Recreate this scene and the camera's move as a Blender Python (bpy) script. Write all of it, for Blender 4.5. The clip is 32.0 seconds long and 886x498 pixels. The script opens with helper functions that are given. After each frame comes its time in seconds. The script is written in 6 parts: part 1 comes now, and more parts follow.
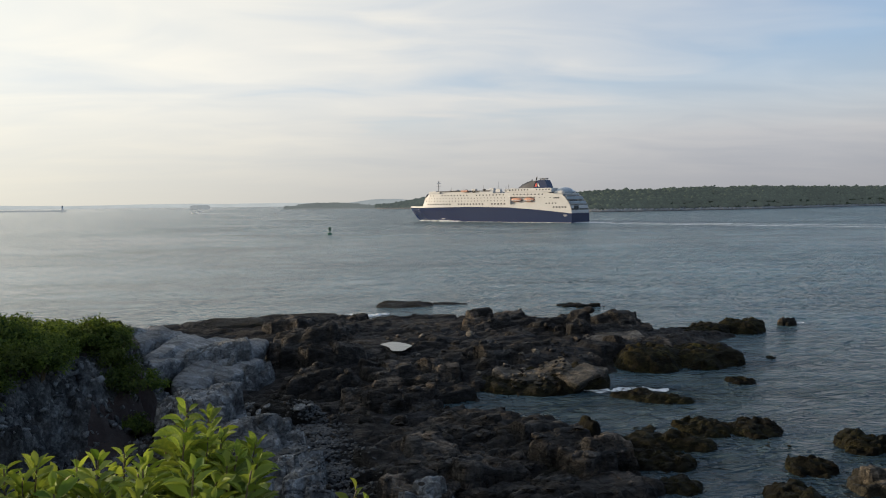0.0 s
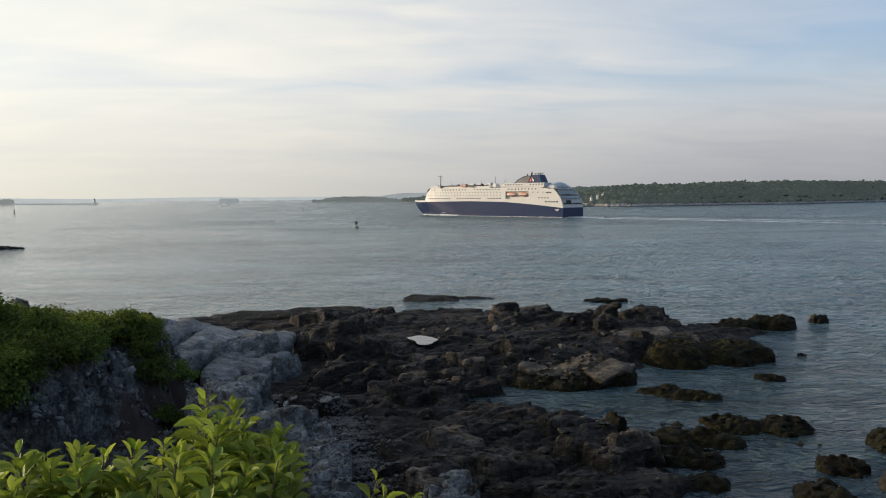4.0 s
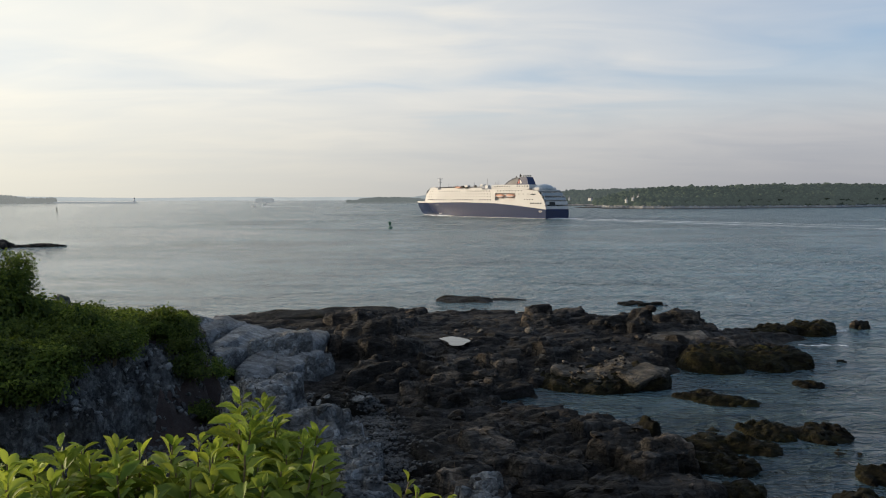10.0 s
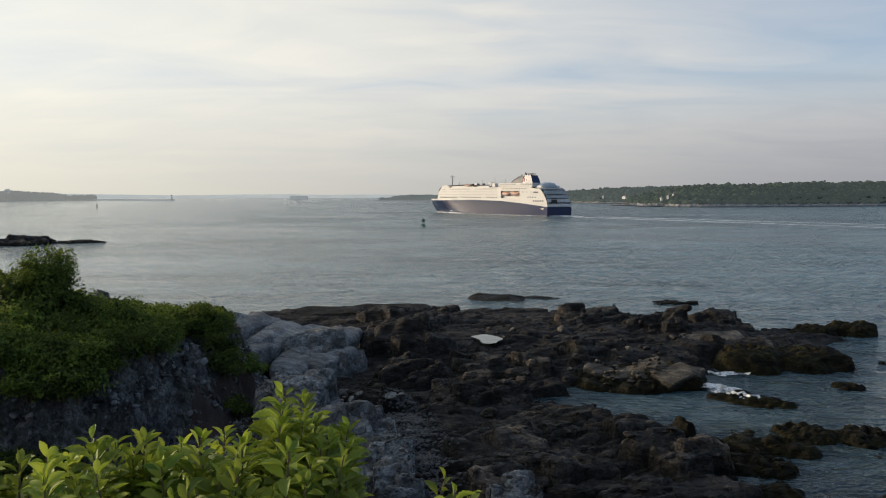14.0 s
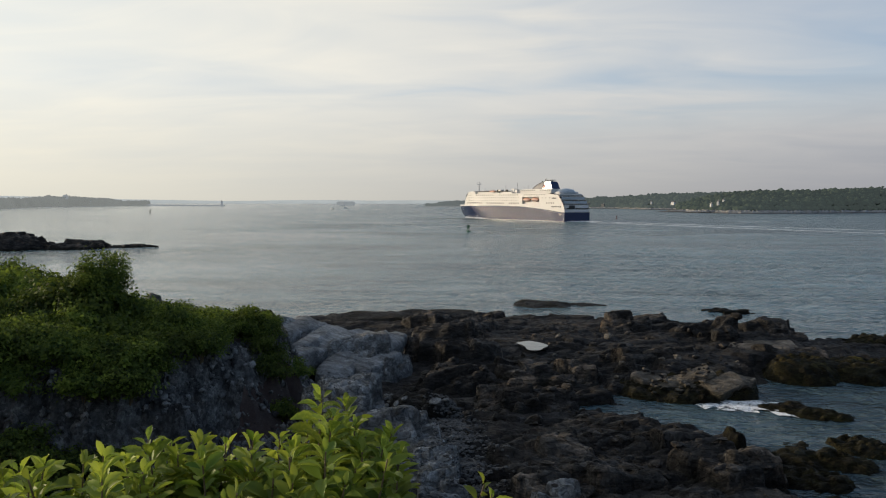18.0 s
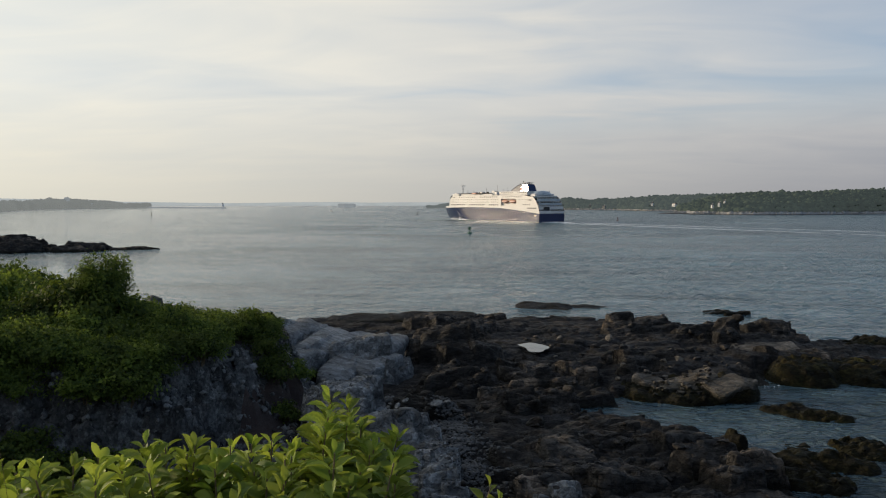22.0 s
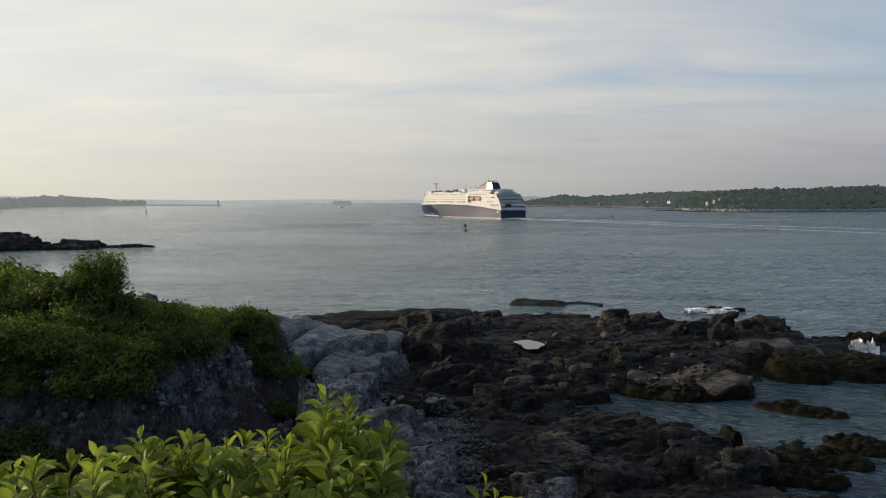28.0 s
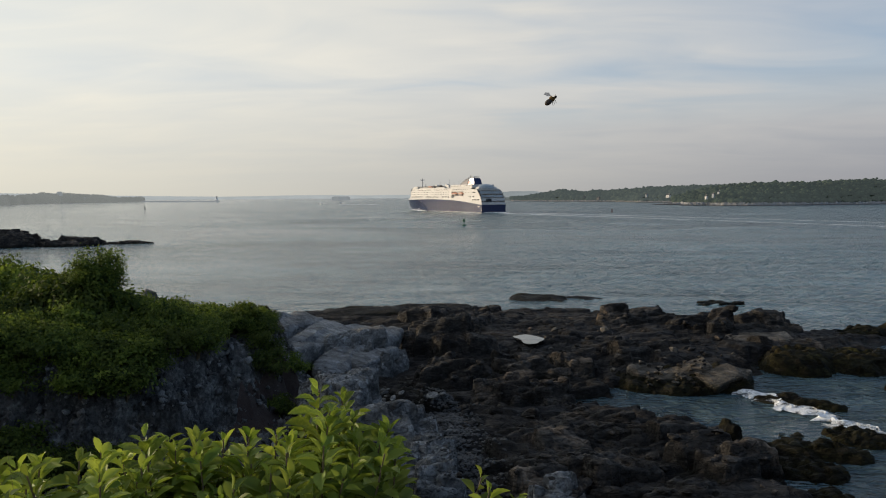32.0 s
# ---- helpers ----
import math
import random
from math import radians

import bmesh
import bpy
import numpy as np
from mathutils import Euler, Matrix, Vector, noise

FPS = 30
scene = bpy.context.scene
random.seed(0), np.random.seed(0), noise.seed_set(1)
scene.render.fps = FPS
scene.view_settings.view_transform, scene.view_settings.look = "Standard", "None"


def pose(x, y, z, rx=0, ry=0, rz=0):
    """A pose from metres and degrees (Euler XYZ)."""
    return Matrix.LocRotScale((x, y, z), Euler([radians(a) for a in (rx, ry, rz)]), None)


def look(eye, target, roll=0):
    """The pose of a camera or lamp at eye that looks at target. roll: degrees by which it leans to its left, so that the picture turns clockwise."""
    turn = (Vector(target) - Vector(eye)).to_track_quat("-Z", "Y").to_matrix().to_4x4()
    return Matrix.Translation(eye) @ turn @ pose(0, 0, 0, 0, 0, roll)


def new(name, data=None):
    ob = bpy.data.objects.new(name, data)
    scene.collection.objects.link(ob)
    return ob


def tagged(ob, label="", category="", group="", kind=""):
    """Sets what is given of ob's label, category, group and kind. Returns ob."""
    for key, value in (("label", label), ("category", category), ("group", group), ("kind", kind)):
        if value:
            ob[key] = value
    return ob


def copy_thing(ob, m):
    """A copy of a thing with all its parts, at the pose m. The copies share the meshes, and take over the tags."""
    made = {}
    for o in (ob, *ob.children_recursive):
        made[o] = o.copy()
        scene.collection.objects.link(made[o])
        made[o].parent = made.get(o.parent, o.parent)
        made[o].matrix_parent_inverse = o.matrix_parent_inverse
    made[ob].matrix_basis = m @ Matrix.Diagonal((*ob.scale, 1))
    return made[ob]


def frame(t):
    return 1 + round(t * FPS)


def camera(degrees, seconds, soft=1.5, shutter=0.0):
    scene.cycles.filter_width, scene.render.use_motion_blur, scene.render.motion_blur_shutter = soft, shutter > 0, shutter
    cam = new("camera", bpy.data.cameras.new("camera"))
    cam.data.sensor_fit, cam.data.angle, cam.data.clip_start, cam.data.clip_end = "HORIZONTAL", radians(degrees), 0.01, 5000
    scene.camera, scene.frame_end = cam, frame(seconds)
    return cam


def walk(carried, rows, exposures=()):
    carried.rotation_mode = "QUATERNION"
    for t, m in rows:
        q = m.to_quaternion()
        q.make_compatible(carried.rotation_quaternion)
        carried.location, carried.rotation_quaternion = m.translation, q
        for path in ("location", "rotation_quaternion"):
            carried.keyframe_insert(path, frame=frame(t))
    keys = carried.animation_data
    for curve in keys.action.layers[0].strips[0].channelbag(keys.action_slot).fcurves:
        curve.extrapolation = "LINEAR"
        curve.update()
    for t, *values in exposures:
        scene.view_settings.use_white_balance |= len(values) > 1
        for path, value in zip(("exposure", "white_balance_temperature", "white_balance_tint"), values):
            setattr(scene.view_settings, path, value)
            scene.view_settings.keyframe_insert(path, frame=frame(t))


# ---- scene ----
# ---- camera and its walk ----
EYE = 15.5
cam = camera(59.4, 32.0, soft=1.1)


def aim(yaw, pitch, roll):
    """A pose at the standing place: turned left by yaw, raised by pitch, leaning to the left by roll."""
    return pose(0, 0, EYE, 90 + pitch, 0, yaw) @ pose(0, 0, 0, 0, 0, roll)


walk(cam, [
    (0, aim(-5.66, -3.44, -0.52)), (0.5, aim(-5.47, -3.55, -0.49)), (1, aim(-5.18, -3.76, -0.44)),
    (1.5, aim(-4.94, -3.60, -0.28)), (2, aim(-4.68, -3.73, -0.30)), (2.5, aim(-4.58, -3.71, -0.34)),
    (3, aim(-4.50, -3.68, -0.29)), (3.5, aim(-4.13, -3.78, -0.33)), (5.5, aim(-2.60, -3.95, -0.14)),
    (6, aim(-2.35, -4.02, -0.07)), (6.5, aim(-2.41, -4.00, 0.11)), (7, aim(-2.19, -3.68, 0.08)),
    (7.5, aim(-1.99, -3.73, -0.01)), (8, aim(-1.80, -3.73, -0.04)), (8.5, aim(-1.55, -3.77, 0.03)),
    (9, aim(-1.57, -3.74, -0.02)), (9.5, aim(-1.49, -3.74, 0.02)), (10, aim(-1.24, -3.78, -0.00)),
    (10.5, aim(-0.94, -3.71, 0.04)), (11, aim(-0.77, -3.73, 0.10)), (11.5, aim(-0.63, -3.67, 0.25)),
    (12, aim(-0.32, -3.64, 0.23)), (12.5, aim(-0.19, -3.66, 0.12)), (13, aim(-0.00, -3.72, 0.06)),
    (13.5, aim(0.58, -3.81, -0.05)), (14, aim(1.17, -3.95, 0.08)), (14.5, aim(1.61, -3.81, 0.20)),
    (16.5, aim(3.56, -3.71, 0.19)), (17, aim(4.02, -3.62, 0.25)), (17.5, aim(4.27, -3.65, 0.17)),
    (18, aim(4.52, -3.53, 0.14)), (18.5, aim(4.88, -3.57, 0.09)), (19, aim(4.96, -3.39, 0.03)),
    (19.5, aim(4.99, -3.40, 0.05)), (20, aim(4.86, -3.30, 0.04)), (20.5, aim(4.86, -3.13, 0.02)),
    (21, aim(4.53, -3.31, 0.05)), (21.5, aim(4.52, -3.40, 0.02)), (22, aim(4.60, -3.39, 0.05)),
    (22.5, aim(4.54, -3.39, 0.06)), (23, aim(4.43, -3.40, 0.13)), (23.5, aim(4.28, -3.27, 0.19)),
    (24, aim(4.20, -3.40, 0.19)), (24.5, aim(4.14, -3.53, 0.12)), (25, aim(4.08, -3.58, 0.12)),
    (25.5, aim(4.07, -3.72, 0.03)), (27.5, aim(4.41, -3.56, 0.06)), (28, aim(4.27, -3.59, 0.02)),
    (28.5, aim(4.30, -3.64, -0.11)), (29, aim(3.81, -4.02, 0.15)), (29.5, aim(3.77, -3.91, 0.23)),
    (30, aim(3.83, -4.05, 0.11)), (30.5, aim(3.80, -4.01, 0.04)), (31, aim(3.98, -3.86, -0.04)),
    (31.5, aim(4.11, -3.90, -0.16)), (32, aim(4.21, -3.95, -0.25)),
], exposures=[(0, 0.2), (9, 0.18), (13, 0.08), (17, 0.1), (19, -0.04), (32, -0.06)])

# ---- sky and sun ----
SUN_AZ, SUN_EL = -72, 11          # degrees clockwise from the y axis, and above the horizon
TO_SUN = Vector((math.sin(radians(SUN_AZ)) * math.cos(radians(SUN_EL)),
                 math.cos(radians(SUN_AZ)) * math.cos(radians(SUN_EL)), math.sin(radians(SUN_EL))))


class Nodes:
    """A short way to write node trees."""

    def __init__(self, tree):
        self.tree = tree
        tree.nodes.clear()

    def add(self, kind, inputs=None):
        n = self.tree.nodes.new(kind)
        for k, v in (inputs or {}).items():
            if isinstance(v, bpy.types.NodeSocket):
                self.tree.links.new(v, n.inputs[k])
            else:
                n.inputs[k].default_value = v
        return n

    def math(self, op, a, b=0.0, clamp=False):
        n = self.add("ShaderNodeMath", {0: a, 1: b})
        n.operation, n.use_clamp = op, clamp
        return n.outputs[0]

    def cells(self, vec, scale):
        n = self.add("ShaderNodeTexVoronoi", {"Vector": vec, "Scale": scale})
        n.feature = "DISTANCE_TO_EDGE"
        return n.outputs[0]

    def vec(self, op, a, b=0.0):
        n = self.add("ShaderNodeVectorMath", {0: a, (3 if op == "SCALE" else 1): b} if op != "NORMALIZE" else {0: a})
        n.operation = op
        return n.outputs[0]

    def warp(self, vec, at, scale):
        """Bends a place a little, so that edges run crooked."""
        n = self.add("ShaderNodeTexNoise", {"Vector": at, "Scale": scale * 0.9, "Detail": 2.0})
        return self.vec("ADD", vec, self.vec("SCALE", n.outputs["Color"], 0.30 / scale))

    def mix(self, fac, a, b, blend="MIX"):
        n = self.add("ShaderNodeMix")
        n.data_type, n.blend_type = "RGBA", blend
        for i, v in ((0, fac), (6, a), (7, b)):
            if isinstance(v, bpy.types.NodeSocket):
                self.tree.links.new(v, n.inputs[i])
            else:
                n.inputs[i].default_value = v
        return n.outputs[2]

    def span(self, v, a, b, c=0.0, d=1.0):
        return self.add("ShaderNodeMapRange", {0: v, 1: a, 2: b, 3: c, 4: d}).outputs[0]

    def noise(self, vec, scale, detail=4.0, rough=0.55, warp=0.0):
        return self.add("ShaderNodeTexNoise", {"Vector": vec, "Scale": scale, "Detail": detail, "Roughness": rough,
                                               "Distortion": warp}).outputs[0]


def make_world():
    w = bpy.data.worlds.new("sky")
    scene.world = w
    w.use_nodes = True
    n = Nodes(w.node_tree)
    way = n.add("ShaderNodeTexCoord").outputs["Generated"]
    sky = n.add("ShaderNodeTexSky")
    sky.sky_type, sky.sun_disc = "NISHITA", False
    sky.sun_elevation, sky.sun_rotation = radians(SUN_EL), radians(SUN_AZ % 360)
    sky.altitude, sky.air_density, sky.dust_density, sky.ozone_density = 10, 1.0, 0.6, 4.0
    dim = n.add("ShaderNodeVectorMath", {0: sky.outputs[0], 3: 0.2})
    dim.operation = "SCALE"
    blue = dim.outputs[0]
    xyz = n.add("ShaderNodeSeparateXYZ", {0: way})
    up = n.math("MAXIMUM", xyz.outputs[2], 0.0)
    lift = n.math("ADD", up, 0.13)
    # a veil of high cloud, drawn out into long streaks
    flat = n.add("ShaderNodeCombineXYZ", {0: n.math("DIVIDE", xyz.outputs[0], lift),
                                          1: n.math("DIVIDE", xyz.outputs[1], lift), 2: 0.0}).outputs[0]
    turned = n.add("ShaderNodeMapping", {"Vector": flat, "Rotation": (0, 0, radians(14)), "Scale": (0.42, 0.8, 1.0),
                                         "Location": (0.3, 0.15, 0)}).outputs[0]
    big = n.noise(turned, 0.8, 4, 0.5, 0.5)
    fine = n.noise(turned, 3.0, 4, 0.5, 0.8)
    veil = n.math("ADD", n.math("MULTIPLY", big, 0.68), n.math("MULTIPLY", fine, 0.32))
    dot = n.add("ShaderNodeVectorMath", {0: way, 1: tuple(TO_SUN)})
    dot.operation = "DOT_PRODUCT"
    glow = n.math("POWER", n.span(dot.outputs["Value"], -0.15, 0.95), 1.35)
    low = n.span(xyz.outputs[2], 0.08, 0.29, 1.0, 0.0)           # haze thickens towards the horizon
    thin = n.math("MULTIPLY", n.span(xyz.outputs[2], 0.12, 0.7, 1.0, 0.3), n.span(dot.outputs["Value"], -0.42, 0.15, 0.62, 1.0))
    cover = n.math("ADD", n.math("MULTIPLY", n.span(veil, 0.38, 0.62, 0.66, 1.0), thin), n.math("MULTIPLY", glow, 0.58), True)
    cover = n.math("MAXIMUM", cover, low)
    tone = n.mix(glow, (0.43, 0.462, 0.51, 1), (0.86, 0.89, 0.86, 1))
    lit = n.mix(n.math("MULTIPLY", n.span(veil, 0.38, 0.62), 0.9), tone, n.mix(glow, (0.645, 0.638, 0.63, 1), (1.10, 1.04, 0.87, 1)))
    haze = n.mix(n.span(xyz.outputs[2], 0.0, 0.14, 1.0, 0.0), lit, n.mix(glow, (0.325, 0.328, 0.352, 1), (0.88, 0.84, 0.70, 1)))
    out = n.mix(cover, blue, haze)
    away = n.span(dot.outputs["Value"], -0.75, -0.22, 0.72, 1.0)      # the sky is dimmer away from the sun
    bg = n.add("ShaderNodeBackground", {0: out, 1: away})
    n.add("ShaderNodeOutputWorld", {0: bg.outputs[0]})
    lamp = bpy.data.lights.new("sun", "SUN")
    lamp.energy, lamp.angle, lamp.color = 3.6, radians(2.0), (1.0, 0.81, 0.59)
    new("sun", lamp).matrix_world = look(TO_SUN * 300, (0, 0, 0))


make_world()

# ---- materials ----
def surface(name, base, rough=0.8, grain=None, stain=None, bump=0.0, bump_scale=8.0, metal=0.0, spec=0.5, coords="Object",
            wear=1.2, fine=14.0, per_object=0.0, vary=0.1, per_island=0.0):
    """A painted or natural surface: base colour, a finer grain, larger stains, fine relief. Scales are per metre."""
    m = bpy.data.materials.new(name)
    m.use_nodes = True
    n = Nodes(m.node_tree)
    c = n.add("ShaderNodeTexCoord").outputs[coords]
    col = n.add("ShaderNodeRGB")
    col.outputs[0].default_value = (*base, 1)
    col = col.outputs[0]
    if stain:
        col = n.mix(n.span(n.noise(c, wear, 5, 0.6, 0.4), 0.42, 0.62), col, (*stain, 1))
    if grain:
        col = n.mix(n.span(n.noise(c, fine, 4, 0.6), 0.38, 0.66), col, (*grain, 1))
    if per_object or per_island:
        rnd = n.add("ShaderNodeObjectInfo").outputs["Random"] if per_object else n.add("ShaderNodeNewGeometry").outputs["Random Per Island"]
        col = n.add("ShaderNodeHueSaturation", {"Hue": 0.5, "Saturation": 1.0, "Fac": 1.0, "Color": col,
                                                "Value": n.span(rnd, 0, 1, 1 - per_object - per_island, 1 + per_object + per_island)}).outputs[0]
    ins = {"Base Color": col, "Metallic": metal, "Specular IOR Level": spec,
           "Roughness": n.span(n.noise(c, fine * 0.6, 3), 0.3, 0.7, max(rough - vary, 0.02), min(rough + vary, 1.0))}
    if bump:
        ins["Normal"] = n.add("ShaderNodeBump", {"Strength": bump, "Distance": 0.5 / bump_scale,
                                                 "Height": n.noise(c, bump_scale, 6, 0.65, 0.3)}).outputs[0]
    b = n.add("ShaderNodeBsdfPrincipled", ins)
    n.add("ShaderNodeOutputMaterial", {0: b.outputs[0]})
    return m


def rock_surface(name, base, dark, warm, weed=None, weed_top=0.6, strike=25, rough=0.75, block=(0.5, 1.0, 1.5), crackle=0.5, facet=0.55, spec=0.3):
    """Jointed bedrock: thin beds, blotches and cracks; weed below the tide mark."""
    m = bpy.data.materials.new(name)
    m.use_nodes = True
    n = Nodes(m.node_tree)
    c = n.add("ShaderNodeNewGeometry").outputs["Position"]
    bed = n.add("ShaderNodeMapping", {"Vector": c, "Rotation": (radians(18), radians(24), radians(strike)),
                                      "Scale": block}).outputs[0]
    layers = n.noise(bed, 1.1, 7, 0.65, 0.3)
    blot = n.noise(c, 0.55, 6, 0.62, 0.4)
    grit = n.noise(c, 7.0, 5, 0.7)
    crack = n.cells(bed, 1.3)
    col = n.mix(n.span(layers, 0.36, 0.64), (*dark, 1), (*base, 1))
    zone = n.span(n.noise(c, 0.13, 4, 0.6, 0.6), 0.42, 0.58)
    col = n.mix(n.math("MULTIPLY", n.span(blot, 0.50, 0.68), n.span(zone, 0, 1, 0.15, 1.0)), col, (*warm, 1))
    col = n.mix(n.span(zone, 0, 1, 0.55, 0.0), col, (*dark, 1))
    col = n.mix(n.span(grit, 0.45, 0.72, 0.0, 0.6), col, tuple(v * 0.45 for v in dark) + (1,))
    col = n.mix(n.span(crack, 0.0, 0.035, crackle, 0.0), col, tuple(v * 0.3 for v in dark) + (1,))
    if weed:
        z = n.add("ShaderNodeSeparateXYZ", {0: c}).outputs[2]
        edge = n.math("ADD", z, n.math("MULTIPLY", n.math("SUBTRACT", blot, 0.5), 2.2))
        col = n.mix(n.span(edge, weed_top - 0.35, weed_top + 0.35, 0.92, 0.0), col,
                    n.mix(n.span(grit, 0.4, 0.65), (*weed, 1), tuple(v * 0.35 for v in weed) + (1,)))
    ledge = n.math("ABSOLUTE", n.math("SUBTRACT", n.noise(bed, 2.2, 5, 0.6, 0.2), 0.5))
    h = n.math("SUBTRACT", n.math("ADD", n.math("MULTIPLY", layers, 0.8), n.math("MULTIPLY", grit, 0.22)), n.math("MULTIPLY", ledge, 1.2))
    h = n.math("SUBTRACT", h, n.span(crack, 0.0, 0.05, 0.45 * crackle, 0.0))
    face = n.add("ShaderNodeNewGeometry").outputs["Normal"]
    tone = 1.0
    for scale, tilt in ((0.55, facet), (1.7, facet), (5.0, 0.6 * facet)):             # joints split it into tilted facets
        cell = n.add("ShaderNodeTexVoronoi", {"Vector": n.warp(bed, c, scale), "Scale": scale})
        off = n.vec("SUBTRACT", cell.outputs["Color"], (0.5, 0.5, 0.5))
        tone = n.math("MULTIPLY", tone, n.span(n.add("ShaderNodeSeparateXYZ", {0: cell.outputs["Color"]}).outputs[0], 0, 1, 1 - 0.62 * min(facet, 1.0), 1 + 0.62 * min(facet, 1.0)))
        face = n.vec("ADD", face, n.vec("SCALE", off, tilt))
    face = n.vec("NORMALIZE", face)
    col = n.vec("SCALE", col, tone)                     # each joint face weathers to its own tone
    nor = n.add("ShaderNodeBump", {"Strength": 0.9, "Distance": 0.35, "Height": h, "Normal": face}).outputs[0]
    b = n.add("ShaderNodeBsdfPrincipled", {"Base Color": col, "Normal": nor, "Specular IOR Level": spec,
                                           "Roughness": n.span(blot, 0.3, 0.7, rough - 0.18, rough + 0.12)})
    n.add("ShaderNodeOutputMaterial", {0: b.outputs[0]})
    return m


def leaf_surface(name, base, tip, rough=0.5, through_light=0.35, blotch=3.0):
    m = bpy.data.materials.new(name)
    m.use_nodes = True
    n = Nodes(m.node_tree)
    rnd = n.add("ShaderNodeNewGeometry").outputs["Random Per Island"]
    obj = n.add("ShaderNodeObjectInfo").outputs["Random"]
    c = n.add("ShaderNodeTexCoord").outputs["Object"]
    mixv = n.math("ADD", n.math("MULTIPLY", rnd, 0.6), n.math("MULTIPLY", n.span(n.noise(c, blotch, 3), 0.35, 0.65), 0.4))
    col = n.mix(mixv, (*base, 1), (*tip, 1))
    col = n.add("ShaderNodeHueSaturation", {"Hue": 0.5, "Saturation": 1.0, "Fac": 1.0, "Color": col,
                                            "Value": n.span(obj, 0, 1, 0.65, 1.35)}).outputs[0]
    b = n.add("ShaderNodeBsdfPrincipled", {"Base Color": col, "Roughness": rough, "Specular IOR Level": 0.35})
    t = n.add("ShaderNodeBsdfTranslucent", {"Color": col})
    s = n.add("ShaderNodeMixShader", {0: through_light, 1: b.outputs[0], 2: t.outputs[0]})
    n.add("ShaderNodeOutputMaterial", {0: s.outputs[0]})
    return m


def water_surface(name, calm=1.0, rough=0.07, base=(0.040, 0.070, 0.081)):
    m = bpy.data.materials.new(name)
    m.use_nodes = True
    n = Nodes(m.node_tree)
    c = n.add("ShaderNodeTexCoord").outputs["Object"]
    along = n.add("ShaderNodeMapping", {"Vector": c, "Rotation": (0, 0, radians(-8)), "Scale": (0.55, 1.0, 1.0)}).outputs[0]
    place = n.add("ShaderNodeSeparateXYZ", {0: c})
    bearing = n.math("DIVIDE", place.outputs[0], n.math("ADD", n.math("MAXIMUM", place.outputs[1], 0.0), 40.0))
    lee = n.span(bearing, -0.50, 0.18, 0.30, 1.35)      # calmer behind the headland
    gust = n.math("MULTIPLY", n.span(n.noise(along, 0.016, 9, 0.72, 0.8), 0.34, 0.66, 0.45, 1.5), lee)
    rows = n.add("ShaderNodeMapping", {"Vector": c, "Rotation": (0, 0, radians(-7)), "Scale": (0.35, 1.0, 1.0)}).outputs[0]      # cat's paws, long across the wind
    streak = n.math("ADD", n.math("MULTIPLY", n.span(n.noise(rows, 0.03, 6, 0.68, 0.5), 0.36, 0.64), 0.55),
                    n.math("MULTIPLY", n.span(n.noise(rows, 0.22, 4, 0.65, 0.4), 0.36, 0.64), 0.45))
    gust = n.math("MULTIPLY", gust, n.span(streak, 0, 1, 0.55, 1.6))
    open_sea = n.span(n.add("ShaderNodeSeparateXYZ", {0: c}).outputs[1], 110, 480, 0.0, 2.0)   # choppier outside the lee of the shore
    open_sea = n.math("ADD", 1.0, n.math("MULTIPLY", open_sea, n.span(lee, 0.25, 1.1)))
    h = n.math("MULTIPLY", n.noise(along, 0.05, 3, 0.5, 0.3), 2.2)
    for scale, size in ((0.24, 2.4), (0.7, 2.4), (2.0, 0.6)):
        sharp = n.math("ABSOLUTE", n.math("SUBTRACT", n.noise(along, scale, 3, 0.55, 0.3), 0.5))       # peaked crests
        h = n.math("SUBTRACT", h, n.math("MULTIPLY", n.math("MULTIPLY", sharp, gust), size * 1.7))
    nor = n.add("ShaderNodeBump", {"Strength": 1.0, "Distance": 0.30 * calm, "Height": n.math("MULTIPLY", h, open_sea)}).outputs[0]
    # base colour brightens offshore, in place of stronger reflection and haze far out
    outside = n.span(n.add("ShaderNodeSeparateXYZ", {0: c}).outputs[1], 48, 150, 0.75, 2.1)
    # the same streaks lighten and darken the base colour
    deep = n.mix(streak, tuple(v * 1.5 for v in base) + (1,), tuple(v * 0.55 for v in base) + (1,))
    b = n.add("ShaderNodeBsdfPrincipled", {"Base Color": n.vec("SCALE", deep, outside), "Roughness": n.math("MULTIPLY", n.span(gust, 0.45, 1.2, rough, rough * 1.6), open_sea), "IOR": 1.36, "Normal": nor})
    n.add("ShaderNodeOutputMaterial", {0: b.outputs[0]})
    return m


def foam_surface(name="sea_foam", size=1.0, base=(0.80, 0.82, 0.82)):
    m = bpy.data.materials.new(name)
    m.use_nodes = True
    n = Nodes(m.node_tree)
    c = n.add("ShaderNodeTexCoord").outputs["Object"]
    lace = n.noise(c, 3.0 * size, 6, 0.75, 1.2)
    holes = n.math("MULTIPLY", n.span(lace, 0.33, 0.50), n.span(n.noise(c, 0.8 * size, 6, 0.7, 0.6), 0.38, 0.50))
    b = n.add("ShaderNodeBsdfPrincipled", {"Base Color": (*base, 1), "Roughness": 0.6})
    t = n.add("ShaderNodeBsdfTransparent")
    s = n.add("ShaderNodeMixShader", {0: holes, 1: t.outputs[0], 2: b.outputs[0]})
    n.add("ShaderNodeOutputMaterial", {0: s.outputs[0]})
    return m


